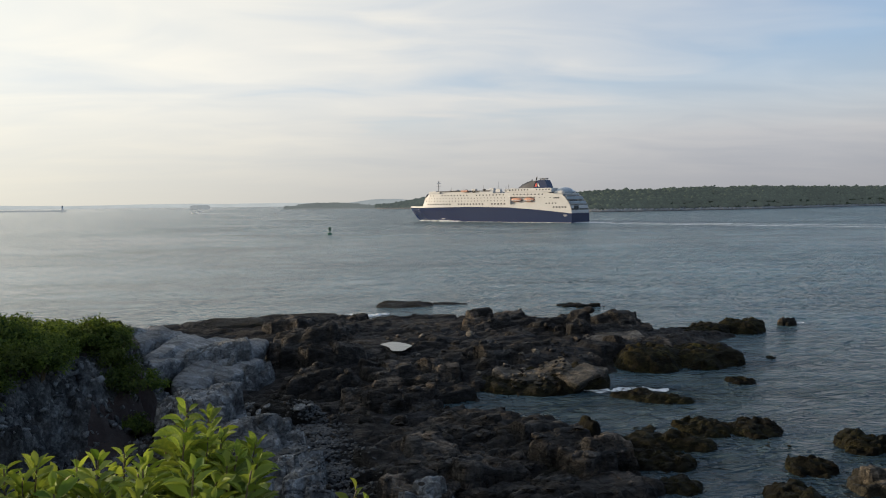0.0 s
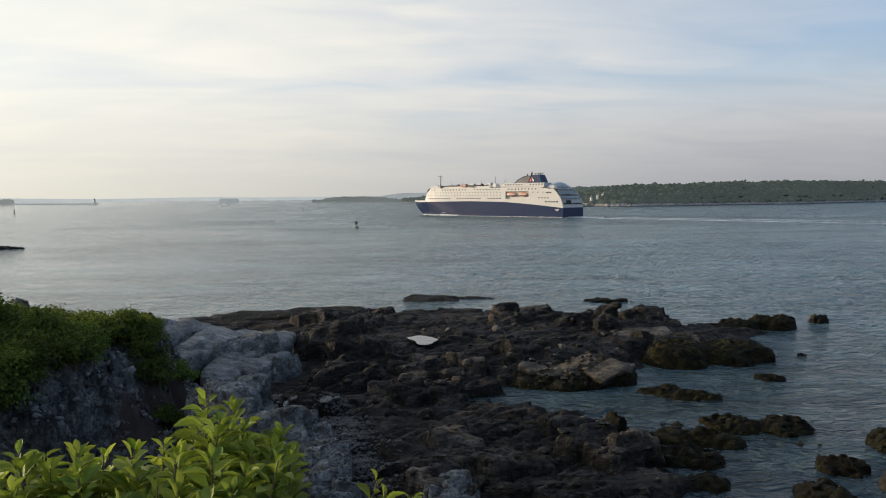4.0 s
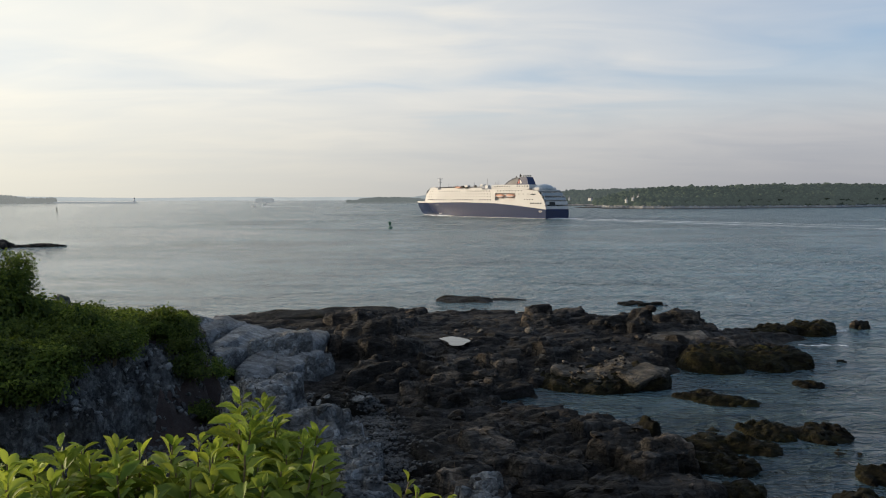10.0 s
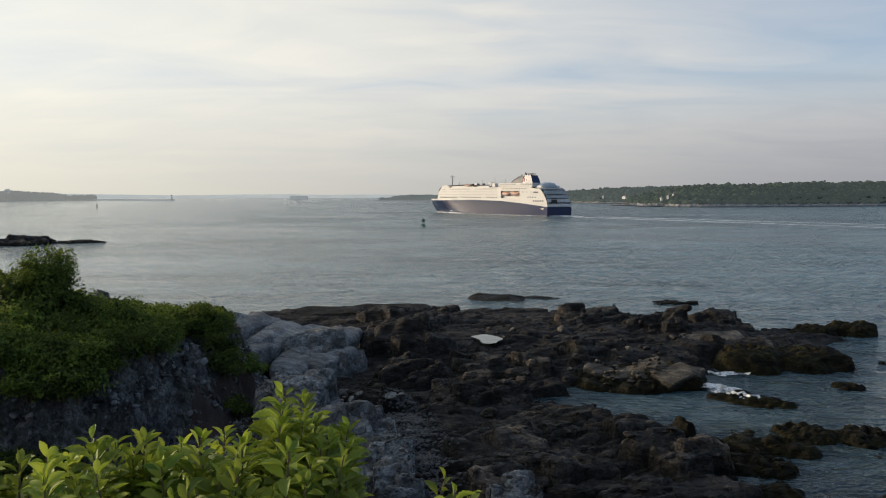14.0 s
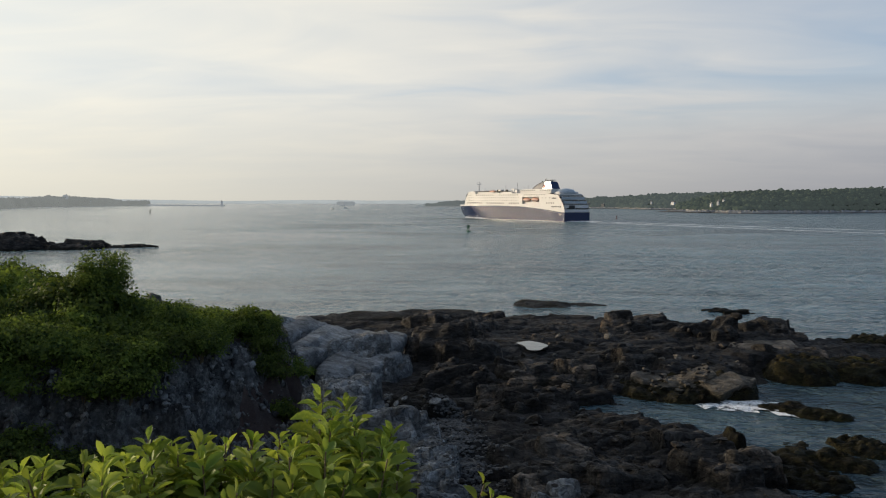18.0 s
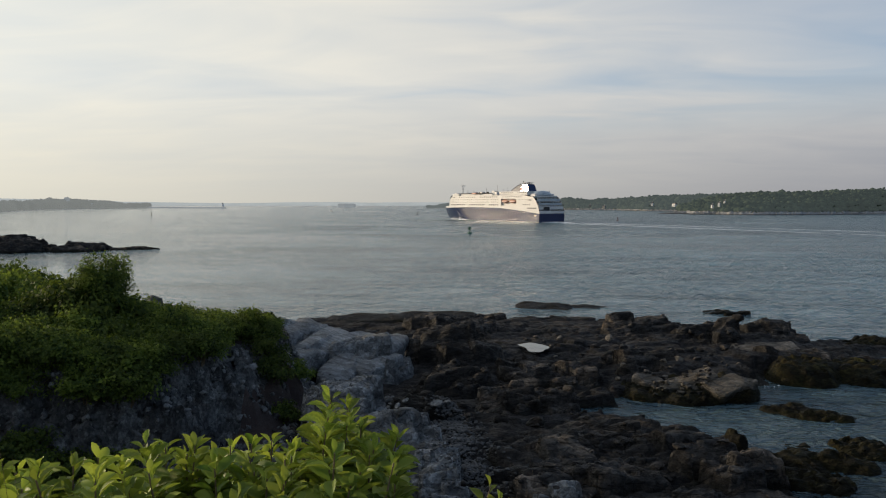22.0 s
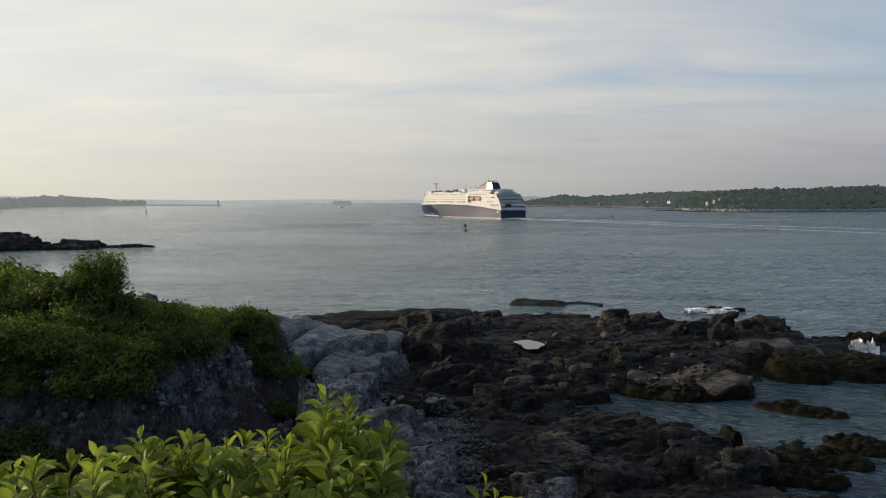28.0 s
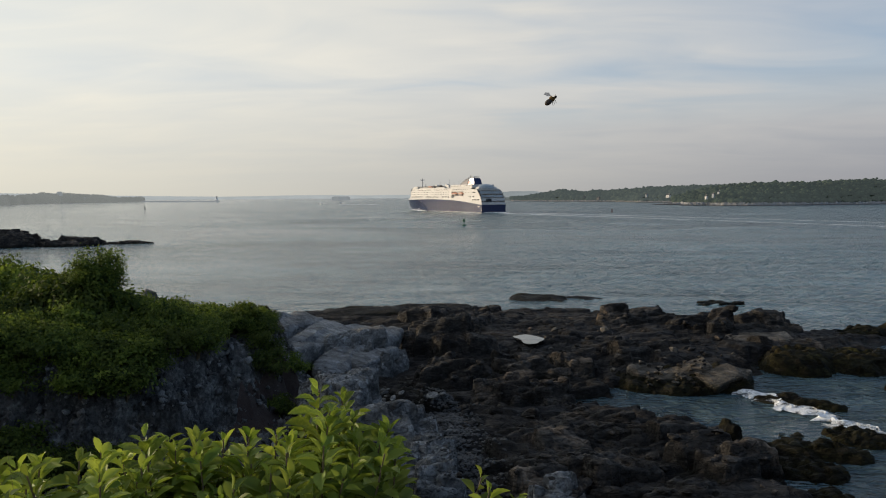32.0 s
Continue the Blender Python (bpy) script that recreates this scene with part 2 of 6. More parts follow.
DARK_ROCK = rock_surface("dark_rock", (0.086, 0.077, 0.066), (0.0135, 0.013, 0.012), (0.25, 0.192, 0.138), (0.010, 0.0095, 0.004), rough=0.78, facet=0.6, spec=0.16)
TAN_ROCK = rock_surface("tan_rock", (0.25, 0.212, 0.16), (0.065, 0.056, 0.044), (0.34, 0.28, 0.205), (0.024, 0.021, 0.008), 0.9)
GREY_ROCK = rock_surface("grey_rock", (0.30, 0.305, 0.295), (0.10, 0.103, 0.100), (0.23, 0.22, 0.20), None, block=(0.8, 0.9, 1.0), crackle=0.45, facet=0.6)
WORN_ROCK = rock_surface("worn_rock", (0.30, 0.305, 0.295), (0.15, 0.153, 0.15), (0.22, 0.21, 0.195), None, strike=65, block=(0.35, 0.9, 0.9), crackle=0.4, facet=0.45)
WET_ROCK = rock_surface("wet_rock", (0.020, 0.018, 0.014), (0.006, 0.006, 0.005), (0.032, 0.027, 0.013), rough=0.7, facet=0.6, spec=0.18)
CLIFF_ROCK = rock_surface("cliff_rock", (0.20, 0.203, 0.19), (0.055, 0.055, 0.052), (0.105, 0.079, 0.060), None, block=(1.3, 1.1, 1.0), crackle=0.2, facet=0.6)
WEED_ROCK = rock_surface("weed_rock", (0.036, 0.031, 0.012), (0.008, 0.0072, 0.004), (0.165, 0.130, 0.036), (0.017, 0.015, 0.005), 1.4, crackle=0.0, facet=0.9, rough=0.8, spec=0.12)
SHORE = rock_surface("shore_ground", (0.046, 0.042, 0.038), (0.010, 0.0096, 0.009), (0.11, 0.089, 0.068), (0.016, 0.015, 0.008), 0.1, rough=0.78, facet=0.6, spec=0.16)
COBBLE = surface("cobble", (0.082, 0.083, 0.080), 0.8, grain=(0.045, 0.045, 0.044), bump=0.3, bump_scale=20, per_object=0.5)
SCREE = surface("scree_stone", (0.155, 0.156, 0.145), 0.85, grain=(0.075, 0.075, 0.075), bump=0.4, bump_scale=12, per_island=0.75)
SOIL = surface("red_soil", (0.060, 0.036, 0.027), 0.95, grain=(0.03, 0.02, 0.016), stain=(0.075, 0.055, 0.045), bump=0.8, bump_scale=5)
# lighter copy of the shrub leaf: sunlit yellow-green put into the colour
SUNNY_LEAF = leaf_surface("shrub_leaf_sunlit", (0.018, 0.045, 0.010), (0.20, 0.26, 0.034), 0.8, 0.45, 0.6)
SHRUB_LEAF = leaf_surface("shrub_leaf", (0.010, 0.033, 0.009), (0.19, 0.245, 0.032), 0.8, 0.45, 0.6)
NEAR_LEAF = leaf_surface("bright_leaf", (0.080, 0.146, 0.016), (0.38, 0.43, 0.055), 0.55, 0.40, 6.0)
STEM = surface("stem_bark", (0.16, 0.12, 0.06), 0.7, grain=(0.10, 0.07, 0.04), bump=0.3, bump_scale=60, fine=80)
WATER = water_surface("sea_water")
POOL = water_surface("pool_water", 0.02, 0.04)
FOAM = foam_surface()
WHITE = surface("ship_white", (0.60, 0.595, 0.57), 0.45, stain=(0.54, 0.53, 0.50), wear=0.15, fine=1.5, grain=(0.58, 0.57, 0.545), vary=0.0)
NAVY = surface("ship_navy", (0.012, 0.024, 0.074), 0.22, wear=0.12, fine=0.8, spec=0.45, vary=0.0)
GLASS = surface("dark_glass", (0.02, 0.025, 0.03), 0.12)
PALE_GLASS = surface("pale_glass", (0.42, 0.47, 0.50), 0.22, stain=(0.34, 0.39, 0.42), wear=0.3, vary=0.02)
ORANGE = surface("lifeboat_orange", (0.60, 0.30, 0.20), 0.5, stain=(0.52, 0.27, 0.18), wear=0.6)
STEEL = surface("grey_steel", (0.30, 0.31, 0.32), 0.5, stain=(0.22, 0.22, 0.22))
RED = surface("red_paint", (0.55, 0.05, 0.03), 0.45, stain=(0.45, 0.05, 0.03))
OLD_RED = surface("faded_red", (0.13, 0.035, 0.028), 0.6, stain=(0.08, 0.03, 0.025), wear=2.0)
GREEN = surface("buoy_green", (0.01, 0.13, 0.07), 0.5, stain=(0.03, 0.09, 0.05), wear=2.0)
GREY_DECK = surface("ship_grey", (0.32, 0.34, 0.36), 0.45, stain=(0.26, 0.28, 0.30), wear=0.3)
HOUSE_WHITE = surface("clapboard_white", (0.75, 0.75, 0.73), 0.7, stain=(0.68, 0.68, 0.66))
SHINGLE = surface("roof_shingle", (0.10, 0.10, 0.11), 0.9, grain=(0.07, 0.07, 0.075), stain=(0.13, 0.12, 0.12))
GRANITE = surface("granite", (0.30, 0.30, 0.30), 0.9, grain=(0.22, 0.22, 0.22), stain=(0.36, 0.35, 0.34), wear=0.2, fine=0.8)
BROWN = surface("dark_brown", (0.05, 0.04, 0.025), 0.7, grain=(0.03, 0.025, 0.02), fine=60)
SILVER = surface("silver_paint", (0.070, 0.073, 0.082), 0.52, stain=(0.058, 0.06, 0.066), metal=0.7, vary=0.03, wear=0.2)

# ---- mesh helpers ----
def quick_mesh(name, verts, quads, material, smooth=False):
    """A mesh of quads (or triangles) straight from arrays."""
    verts, quads = np.asarray(verts, np.float32), np.asarray(quads, np.int32)
    me = bpy.data.meshes.new(name)
    k = quads.shape[1]
    me.vertices.add(len(verts))
    me.vertices.foreach_set("co", verts.ravel())
    me.loops.add(quads.size)
    me.loops.foreach_set("vertex_index", quads.ravel())
    me.polygons.add(len(quads))
    me.polygons.foreach_set("loop_start", np.arange(0, quads.size, k, dtype=np.int32))
    me.update(calc_edges=True)
    me.validate()
    me.materials.append(material)
    if smooth:
        me.shade_smooth()
    return me


def part(name, data, material=None, parent=None, label="", at=None):
    """Links a bmesh or a mesh as one object under a thing or a part."""
    if isinstance(data, bmesh.types.BMesh):
        me = bpy.data.meshes.new(name)
        data.to_mesh(me)
        data.free()
        if material:
            me.materials.append(material)
    else:
        me = data
    ob = new(name, me)
    if parent:
        ob.parent = parent
    if at is not None:
        ob.matrix_basis = at
    if label:
        tagged(ob, label)
    return ob


def box(x0, x1, y0, y1, z0, z1, bevel=0.0, bm=None):
    bm = bm or bmesh.new()
    r = bmesh.ops.create_cube(bm, size=1)
    for v in r["verts"]:
        v.co = Vector(((x0 + x1) / 2 + v.co.x * (x1 - x0), (y0 + y1) / 2 + v.co.y * (y1 - y0), (z0 + z1) / 2 + v.co.z * (z1 - z0)))
    if bevel:
        es = list({e for v in r["verts"] for e in v.link_edges})
        bmesh.ops.bevel(bm, geom=es, offset=bevel, segments=2, affect="EDGES", profile=0.5)
    return bm


def tube(p, q, r0, r1=None, sides=8, bm=None):
    """A tapered round bar from p to q."""
    bm = bm or bmesh.new()
    p, q = Vector(p), Vector(q)
    m = Matrix.Translation((p + q) / 2) @ (q - p).to_track_quat("Z", "Y").to_matrix().to_4x4()
    bmesh.ops.create_cone(bm, cap_ends=True, segments=sides, radius1=r0, radius2=r0 if r1 is None else r1,
                          depth=(q - p).length, matrix=m)
    return bm


def hash2(i, j, seed):
    v = np.sin(i * 127.1 + j * 311.7 + seed * 74.7) * 43758.5453
    return v - np.floor(v)


def value_noise(x, y, seed=0):
    i, j = np.floor(x), np.floor(y)
    u, v = x - i, y - j
    u, v = u * u * (3 - 2 * u), v * v * (3 - 2 * v)
    a, b = hash2(i, j, seed), hash2(i + 1, j, seed)
    c, d = hash2(i, j + 1, seed), hash2(i + 1, j + 1, seed)
    return a + (b - a) * u + (c - a) * v + (a - b - c + d) * u * v


def fbm(x, y, octaves=4, seed=0, gain=0.5):
    out, amp, total = 0, 1.0, 0.0
    for k in range(octaves):
        out = out + amp * (value_noise(x * 2 ** k, y * 2 ** k, seed + k * 17) - 0.5)
        total += amp
        amp *= gain
    return out / total


def inside(x, y, poly):
    """Signed distance to a polygon's edge, positive inside."""
    d, sign = np.full(np.shape(x), 1e9), np.full(np.shape(x), False)
    for (ax, ay), (bx, by) in zip(poly, poly[1:] + poly[:1]):
        ex, ey = bx - ax, by - ay
        t = np.clip(((x - ax) * ex + (y - ay) * ey) / (ex * ex + ey * ey), 0, 1)
        d = np.minimum(d, np.hypot(x - ax - t * ex, y - ay - t * ey))
        cross = ((ay > y) != (by > y)) & (x < ex * (y - ay) / (ey if ey else 1e-9) + ax)
        sign ^= cross
    return np.where(sign, d, -d)


def crags(x, y, strike, seed):
    """Sharp-crested relief drawn out along the strike of the beds."""
    a = radians(strike)
    u, v = x * math.cos(a) + y * math.sin(a), y * math.cos(a) - x * math.sin(a)
    return 0.5 - 2.4 * np.abs(fbm(u / 2.6 + 3, v / 0.9, 4, seed, 0.55))


def ease(v, a, b):
    t = np.clip((v - a) / (b - a), 0, 1)
    return t * t * (3 - 2 * t)


def jointed(X, Y, top, su, sv, strike, jitter, lean, seed, crease=0.3, dip=0.0):
    """Heights of bedrock split by joints into tilted blocks, su long along the strike and sv wide, near top(x, y)."""
    a = radians(strike)
    c, s = math.cos(a), math.sin(a)
    u, v = X * c + Y * s, Y * c - X * s
    wu = u + 0.8 * su * fbm(u / su * 0.8, v / sv * 0.6, 3, seed)
    wv = v + 1.3 * sv * fbm(u / su * 0.6 + 5, v / sv * 0.5, 3, seed + 7)
    k = np.floor(wv / sv)
    w = su * (0.55 + 0.95 * hash2(k, k * 0 + 3, seed))
    q = wu / w + 7 * hash2(k, k * 0, seed + 1)
    j = np.floor(q)
    fu, fv = (q - j - 0.5) * w, wv - (k + 0.5) * sv
    uc, vc = u - fu, v - fv
    r1, r2, r3 = (hash2(k + 0.5, j + 0.25, seed + n) for n in (2, 3, 4))
    h = top(uc * c - vc * s, vc * c + uc * s) + jitter * (2 * r1 - 1) + fu * lean * (2 * r2 - 1) + fv * (lean * (2 * r3 - 1) + dip)
    edge = np.minimum(w / 2 - np.abs(fu), sv / 2 - np.abs(fv))
    return h - crease * np.clip(1 - edge / (0.2 * sv), 0, 1) ** 1.5


def grid_quads(ny, nx, keep=None):
    a = np.arange(ny * nx).reshape(ny, nx)
    q = np.stack([a[:-1, :-1], a[:-1, 1:], a[1:, 1:], a[1:, :-1]], -1)
    return (q[keep] if keep is not None else q.reshape(-1, 4))


# ---- the ground: one sheet from the standing place under the sea to the horizon ----
HEADLAND = [(-140, 8), (-70, 20), (-42, 30), (-27, 37), (-20.5, 40.5), (-16, 46), (-13.8, 54), (-17, 63), (-32, 74), (-70, 88), (-150, 96)]
PLATFORM = [(-30, 26), (-6, 22), (22, 26), (16, 38), (15, 46), (12.5, 51), (9, 53.4), (5.6, 54.2), (5.6, 57), (8, 61.5), (13, 61.8), (19, 63), (20, 66), (24, 70), (34, 73),
            (42, 84), (28, 92), (10, 97), (-8, 99), (-26, 92), (-34, 76)]
STANDING = [(-160, -80), (160, -80), (90, -5), (40, 0), (8, 3.4), (2, 3.2), (-3, 3.2), (-14, 5), (-36, 12), (-70, 20), (-150, 24)]


def lie(x, y):
    """The height of the land, without its fine relief."""
    z = -4.0 + (4.7 + 0.9 * ease(y, 62, 76) * ease(40 - x, 4, 16)) * ease(inside(x, y, PLATFORM) + 1.5 * fbm(x / 5, y / 5, 3, 3), -4, 2.5)
    head = inside(x, y, HEADLAND) + 2.2 * fbm(x / 6, y / 6, 3, 5)
    rise = 0.055 * np.clip(-x - 14, 0, 46)
    z = np.maximum(z, -4 + (9.6 + rise) * ease(head, -4.0, 3.2) - 1.5 * ease(y, 52, 64) * ease(head, 0, 4))
    stand = inside(x, y, STANDING) + 1.0 * fbm(x / 4, y / 4, 3, 9) * ease(np.hypot(x, y), 3, 9)
    return np.maximum(z, -4 + 17.9 * ease(stand, -9, 0.6))


def axis(core0, core1, step, reach, ratio=1.22):
    mid = list(np.arange(core0, core1 + step / 2, step))
    lo, hi, d = [core0], [core1], step
    while hi[-1] < reach:
        d *= ratio
        hi.append(hi[-1] + d)
        lo.append(lo[-1] - d)
    return np.array(lo[:0:-1] + mid + hi[1:])


def make_ground():
    X, Y = np.meshgrid(axis(-60, 50, 0.26, 5600), axis(0, 102, 0.26, 5600))
    Z = lie(X, Y)
    base = Z.copy()
    near = ease(100 - np.abs(Y - 55), 40, 55) * ease(60 - np.abs(X + 5), 0, 10)
    rugged = 0.5 + 0.7 * (fbm(X / 9, Y / 9, 3, 14) + 0.5)
    Z = jointed(X, Y, lie, 6.0, 2.4, 20, 0.26, 0.12, 11, 0.15, 0.03) * rugged + base * (1 - rugged)
    Z += jointed(X, Y, lambda x, y: 0 * x, 1.6, 0.7, 24, 0.13, 0.22, 12, 0.07) * rugged
    Z = base + (Z - base) * near * ease(-inside(X, Y, HEADLAND), 3.0, 4.5)
    rubble = jointed(X, Y, lambda x, y: 0 * x, 1.5, 0.9, 50, 0.75, 0.45, 17, 0.3) + jointed(X, Y, lambda x, y: 0 * x, 0.8, 0.55, 10, 0.35, 0.4, 18, 0.15)
    Z += rubble * near * ease(base, 1.3, 2.2) * ease(inside(X, Y, HEADLAND), -5.5, -4.0) * ease(4.2 - inside(X, Y, HEADLAND), 0, 1.5)
    Z = np.where(base > 12.5, base, Z)
    steeped = ease(base, 1.6, 2.6) * ease(6.5 - base, 0, 1.5)
    Z += near * ((0.15 + 0.8 * steeped) * fbm(X / 1.1, Y / 1.1, 4, 21) + (0.06 + 0.45 * steeped) * crags(X, Y, 18, 22))
    pool = np.hypot((X - POOL_AT[0]) / 1.4, (Y - POOL_AT[1]) / 2.6)
    Z = np.where(pool < 1.3, np.minimum(Z, POOL_AT[2] - 0.5 + 0.9 * ease(pool, 0.6, 1.3)), Z)
    me = quick_mesh("ground", np.stack([X, Y, Z], -1).reshape(-1, 3), grid_quads(*X.shape), SHORE)
    for m in (CLIFF_ROCK, SOIL):
        me.materials.append(m)
    # grey rock on the headland's face and soil on its top
    c = np.zeros((len(me.polygons), 3))
    me.polygons.foreach_get("center", c.ravel())
    cx, cy, cz = c.T
    head = inside(cx, cy, HEADLAND)
    kind = np.where((head > -4.5) & (cz > 0.9) & (cx < -8), 1, 0)
    soil = (head > 3.4 + 1.5 * fbm(cx / 3, cy / 3, 3, 8))
    kind = np.where(soil & (cx < -8), 2, kind)
    gully = np.hypot(cx + 15.3 + 0.12 * (46 - cy), 0 * cx) + 0.9 * fbm(cx / 1.5, cy / 1.5, 3, 4)       # red earth washed down a gully
    kind = np.where((gully < 1.3) & (cy > 41) & (cy < 55), 2, kind)
    kind = np.where(inside(cx, cy, STANDING) > -2, 2, kind)
    me.polygons.foreach_set("material_index", kind.astype(np.int32))
    return tagged(new("ground", me), "rocky shore falling to the sea bed", "ground", kind="structure")


def make_water():
    """Small wind waves as real relief near by, fading to a flat sheet far out."""
    X, Y = np.meshgrid(axis(-100, 130, 0.6, 5600, 1.045), axis(30, 250, 0.5, 5600, 1.035))
    near = ease(520 - np.hypot(X, Y), 0, 260) * ease(np.hypot(X, Y), 20, 40)
    a = radians(-6)
    U, V = X * math.cos(a) + Y * math.sin(a), Y * math.cos(a) - X * math.sin(a)
    Z = near * (0.16 * fbm(U / 4.5, V / 5.5, 2, 41) + 0.30 * fbm(U / 2.1, V / 2.0, 3, 44, 0.7))
    Z *= (0.2 + 0.8 * ease(np.hypot(X - 9, (Y - 57) * 0.8), 30, 65)) * (0.22 + 1.38 * ease(X, -45, 40))
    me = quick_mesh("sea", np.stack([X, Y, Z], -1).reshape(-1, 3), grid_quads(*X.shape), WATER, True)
    return tagged(new("sea", me), "grey-blue sea with small wind waves", "sea", kind="structure")


POOL_AT = (2.7, 73.2, 1.9)
ground = make_ground()
sea = make_water()

# ---- rocks of the shore ----
def outcrop(name, x, y, z0, length, width, height, turn, seed, material, label, step=0.0, strike=None, dip=-3):
    """A bedrock outcrop of jointed, tilted blocks, half-length and half-width given, on its support at z0."""
    step = step or max(0.10, min(0.17, length / 18))
    if length > 8:
        step = 0.5
    nx, ny = int(length * 2.5 / step) + 2, int(width * 2.5 / step) + 2
    X, Y = np.meshgrid(np.linspace(-1.25 * length, 1.25 * length, nx), np.linspace(-1.25 * width, 1.25 * width, ny))
    rng = np.random.default_rng(seed)
    lean = rng.uniform(-0.25, 0.25)

    def env(u, v):
        a = np.arctan2(v / width, u / length)
        r = np.hypot(u / length, v / width) * (1 + 0.16 * np.sin(2 * a + seed) + 0.10 * np.sin(5 * a + seed * 2.3))
        crag = 0.86 + 0.5 * fbm(u / (0.45 * length) + seed, v / (0.6 * width), 3, seed)
        return height * (1.08 - 0.90 * r ** 1.3) * np.minimum(crag, 1.05) * (1 + lean * u / length)

    r = np.hypot(X / length, Y / width)
    along = (20 - turn) if strike is None else strike
    weedy = material in (WEED_ROCK, WET_ROCK)
    big = max(0.9, min(4.2 if length < 8 else 3.4, 0.8 * min(length, 1.5 * width)))
    rough = min(1.0, 0.35 + 0.3 * height) * (0.55 if weedy else 1.0)

    def cap(u, v):
        return np.minimum(env(u, v), height)

    if weedy:
        Z = 0.85 * height * np.tanh(1.9 * env(X, Y) / height) + 0.38 * height * fbm(X / (0.55 * width), Y / (0.55 * width), 3, seed + 9)
        Z += jointed(X, Y, lambda u, v: 0 * u, 0.95, 0.6, along, 0.10, 0.45, seed + 21, 0.10) + 0.30 * fbm(X / 0.8, Y / 0.6, 4, seed + 19, 0.65)
    else:
        Z = jointed(X, Y, cap, big * 1.3, big * 0.55, along, 0.13 * big * rough, 0.24, seed, 0.10 * big * rough, math.tan(radians(dip)) * 0.5)
        Z += jointed(X, Y, lambda u, v: 0 * u, big * 0.42, big * 0.17, along + 8, 0.045 * big * rough, 0.22, seed + 40, 0.03 * big)
    Z += min(0.16, 0.07 * big) * fbm(X / 0.7, Y / 0.7, 4, seed + 3, 0.6)
    Z = np.where(Z > height, height + 0.45 * (Z - height), Z)
    Z = Z - 2.0 * ease(r, 0.97, 1.28) * (0.4 + height)
    Z = np.maximum(Z, -2.6)
    jx, jy = (0.5 * step * (hash2(X * 7, Y * 9, k + seed) - 0.5) for k in (1, 2))
    drop = (Z[:-1, :-1] > -2.55) | (Z[1:, 1:] > -2.55)
    me = quick_mesh(name, np.stack([X + jx, Y + jy, Z], -1).reshape(-1, 3), grid_quads(ny, nx, drop), material)
    ob = new(name, me)
    ob.matrix_basis = pose(x, y, z0, 0, 0, turn)
    return tagged(ob, label, "rock", "rocks of the shore")


outcrop("rock_ridge", -6.0, 85.9, 1.00, 5.3, 5.5, 2.56, 4, 1, DARK_ROCK, "dark jointed bedrock ridge at the sea edge")
outcrop("rock_ridge", -16.5, 92.6, 1.00, 6.6, 4.5, 0.46, 10, 2, DARK_ROCK, "dark jointed bedrock ridge at the sea edge")
outcrop("rock_ridge", 4.7, 86.7, 0.80, 5.6, 5.0, 0.86, -3, 3, DARK_ROCK, "dark jointed bedrock ridge at the sea edge")
outcrop("rock_ridge", 13.1, 86.9, 0.60, 3.3, 4.5, 2.83, -9, 4, DARK_ROCK, "dark jointed bedrock ridge at the sea edge")
outcrop("rock_ridge", 17.5, 90.1, 0.30, 2.6, 3.5, 2.26, -11, 5, DARK_ROCK, "dark jointed bedrock ridge at the sea edge")
outcrop("rock_ridge", 21.0, 82.1, 0.60, 3.7, 5.0, 2.87, -14, 6, DARK_ROCK, "dark jointed bedrock ridge at the sea edge")
outcrop("rock_ridge", 28.8, 85.5, 0.30, 3.5, 5.0, 3.03, -19, 7, DARK_ROCK, "dark jointed bedrock ridge at the sea edge")
outcrop("rock_ridge", 33.2, 84.1, 0.20, 2.7, 3.5, 0.58, -22, 8, DARK_ROCK, "dark jointed bedrock ridge at the sea edge")
outcrop("seaweed_rock", 38.8, 86.3, -0.10, 3.1, 3.0, 1.63, -24, 9, WEED_ROCK, "brown seaweed-covered rock awash at its foot")
outcrop("seaweed_rock", 44.2, 87.8, -0.10, 2.7, 3.0, 1.89, -27, 10, WEED_ROCK, "brown seaweed-covered rock awash at its foot")
outcrop("sea_rock", 51.8, 90.9, -0.10, 1.1, 1.1, 1.13, -30, 11, DARK_ROCK, "low dark wet rock standing in the water")
outcrop("sea_rock", 31.4, 111.6, -0.30, 3.6, 2.5, 0.80, -16, 14, DARK_ROCK, "low dark wet rock standing in the water")
outcrop("seaweed_rock", 26.6, 70.6, 0.00, 3.5, 4.0, 2.15, -21, 15, WEED_ROCK, "brown seaweed-covered rock awash at its foot")
outcrop("seaweed_rock", 32.0, 71.3, 0.00, 3.8, 4.0, 1.83, -24, 16, WEED_ROCK, "brown seaweed-covered rock awash at its foot")
outcrop("seaweed_rock", 27.1, 75.0, 0.50, 4.0, 3.5, 1.60, -20, 17, DARK_ROCK, "brown seaweed-covered rock awash at its foot")
outcrop("rock_slab", 13.2, 62.7, 0.00, 4.2, 2.6, 1.15, -12, 18, WEED_ROCK, "low weedy bedrock slab at the inlet", strike=80, dip=-10)
outcrop("rock_slab", 15.2, 64.0, 0.20, 3.0, 2.3, 1.05, -13, 19, WEED_ROCK, "low weedy bedrock slab at the inlet", strike=80, dip=-17)
outcrop("rock_slab", 18.1, 63.9, 0.00, 2.6, 2.8, 1.70, -16, 20, WEED_ROCK, "low weedy bedrock slab at the inlet", strike=80, dip=-20)
outcrop("rock_outcrop", 11.4, 69.5, 0.60, 2.3, 3.0, 2.0, -9, 21, DARK_ROCK, "dark broken bedrock on the shore")
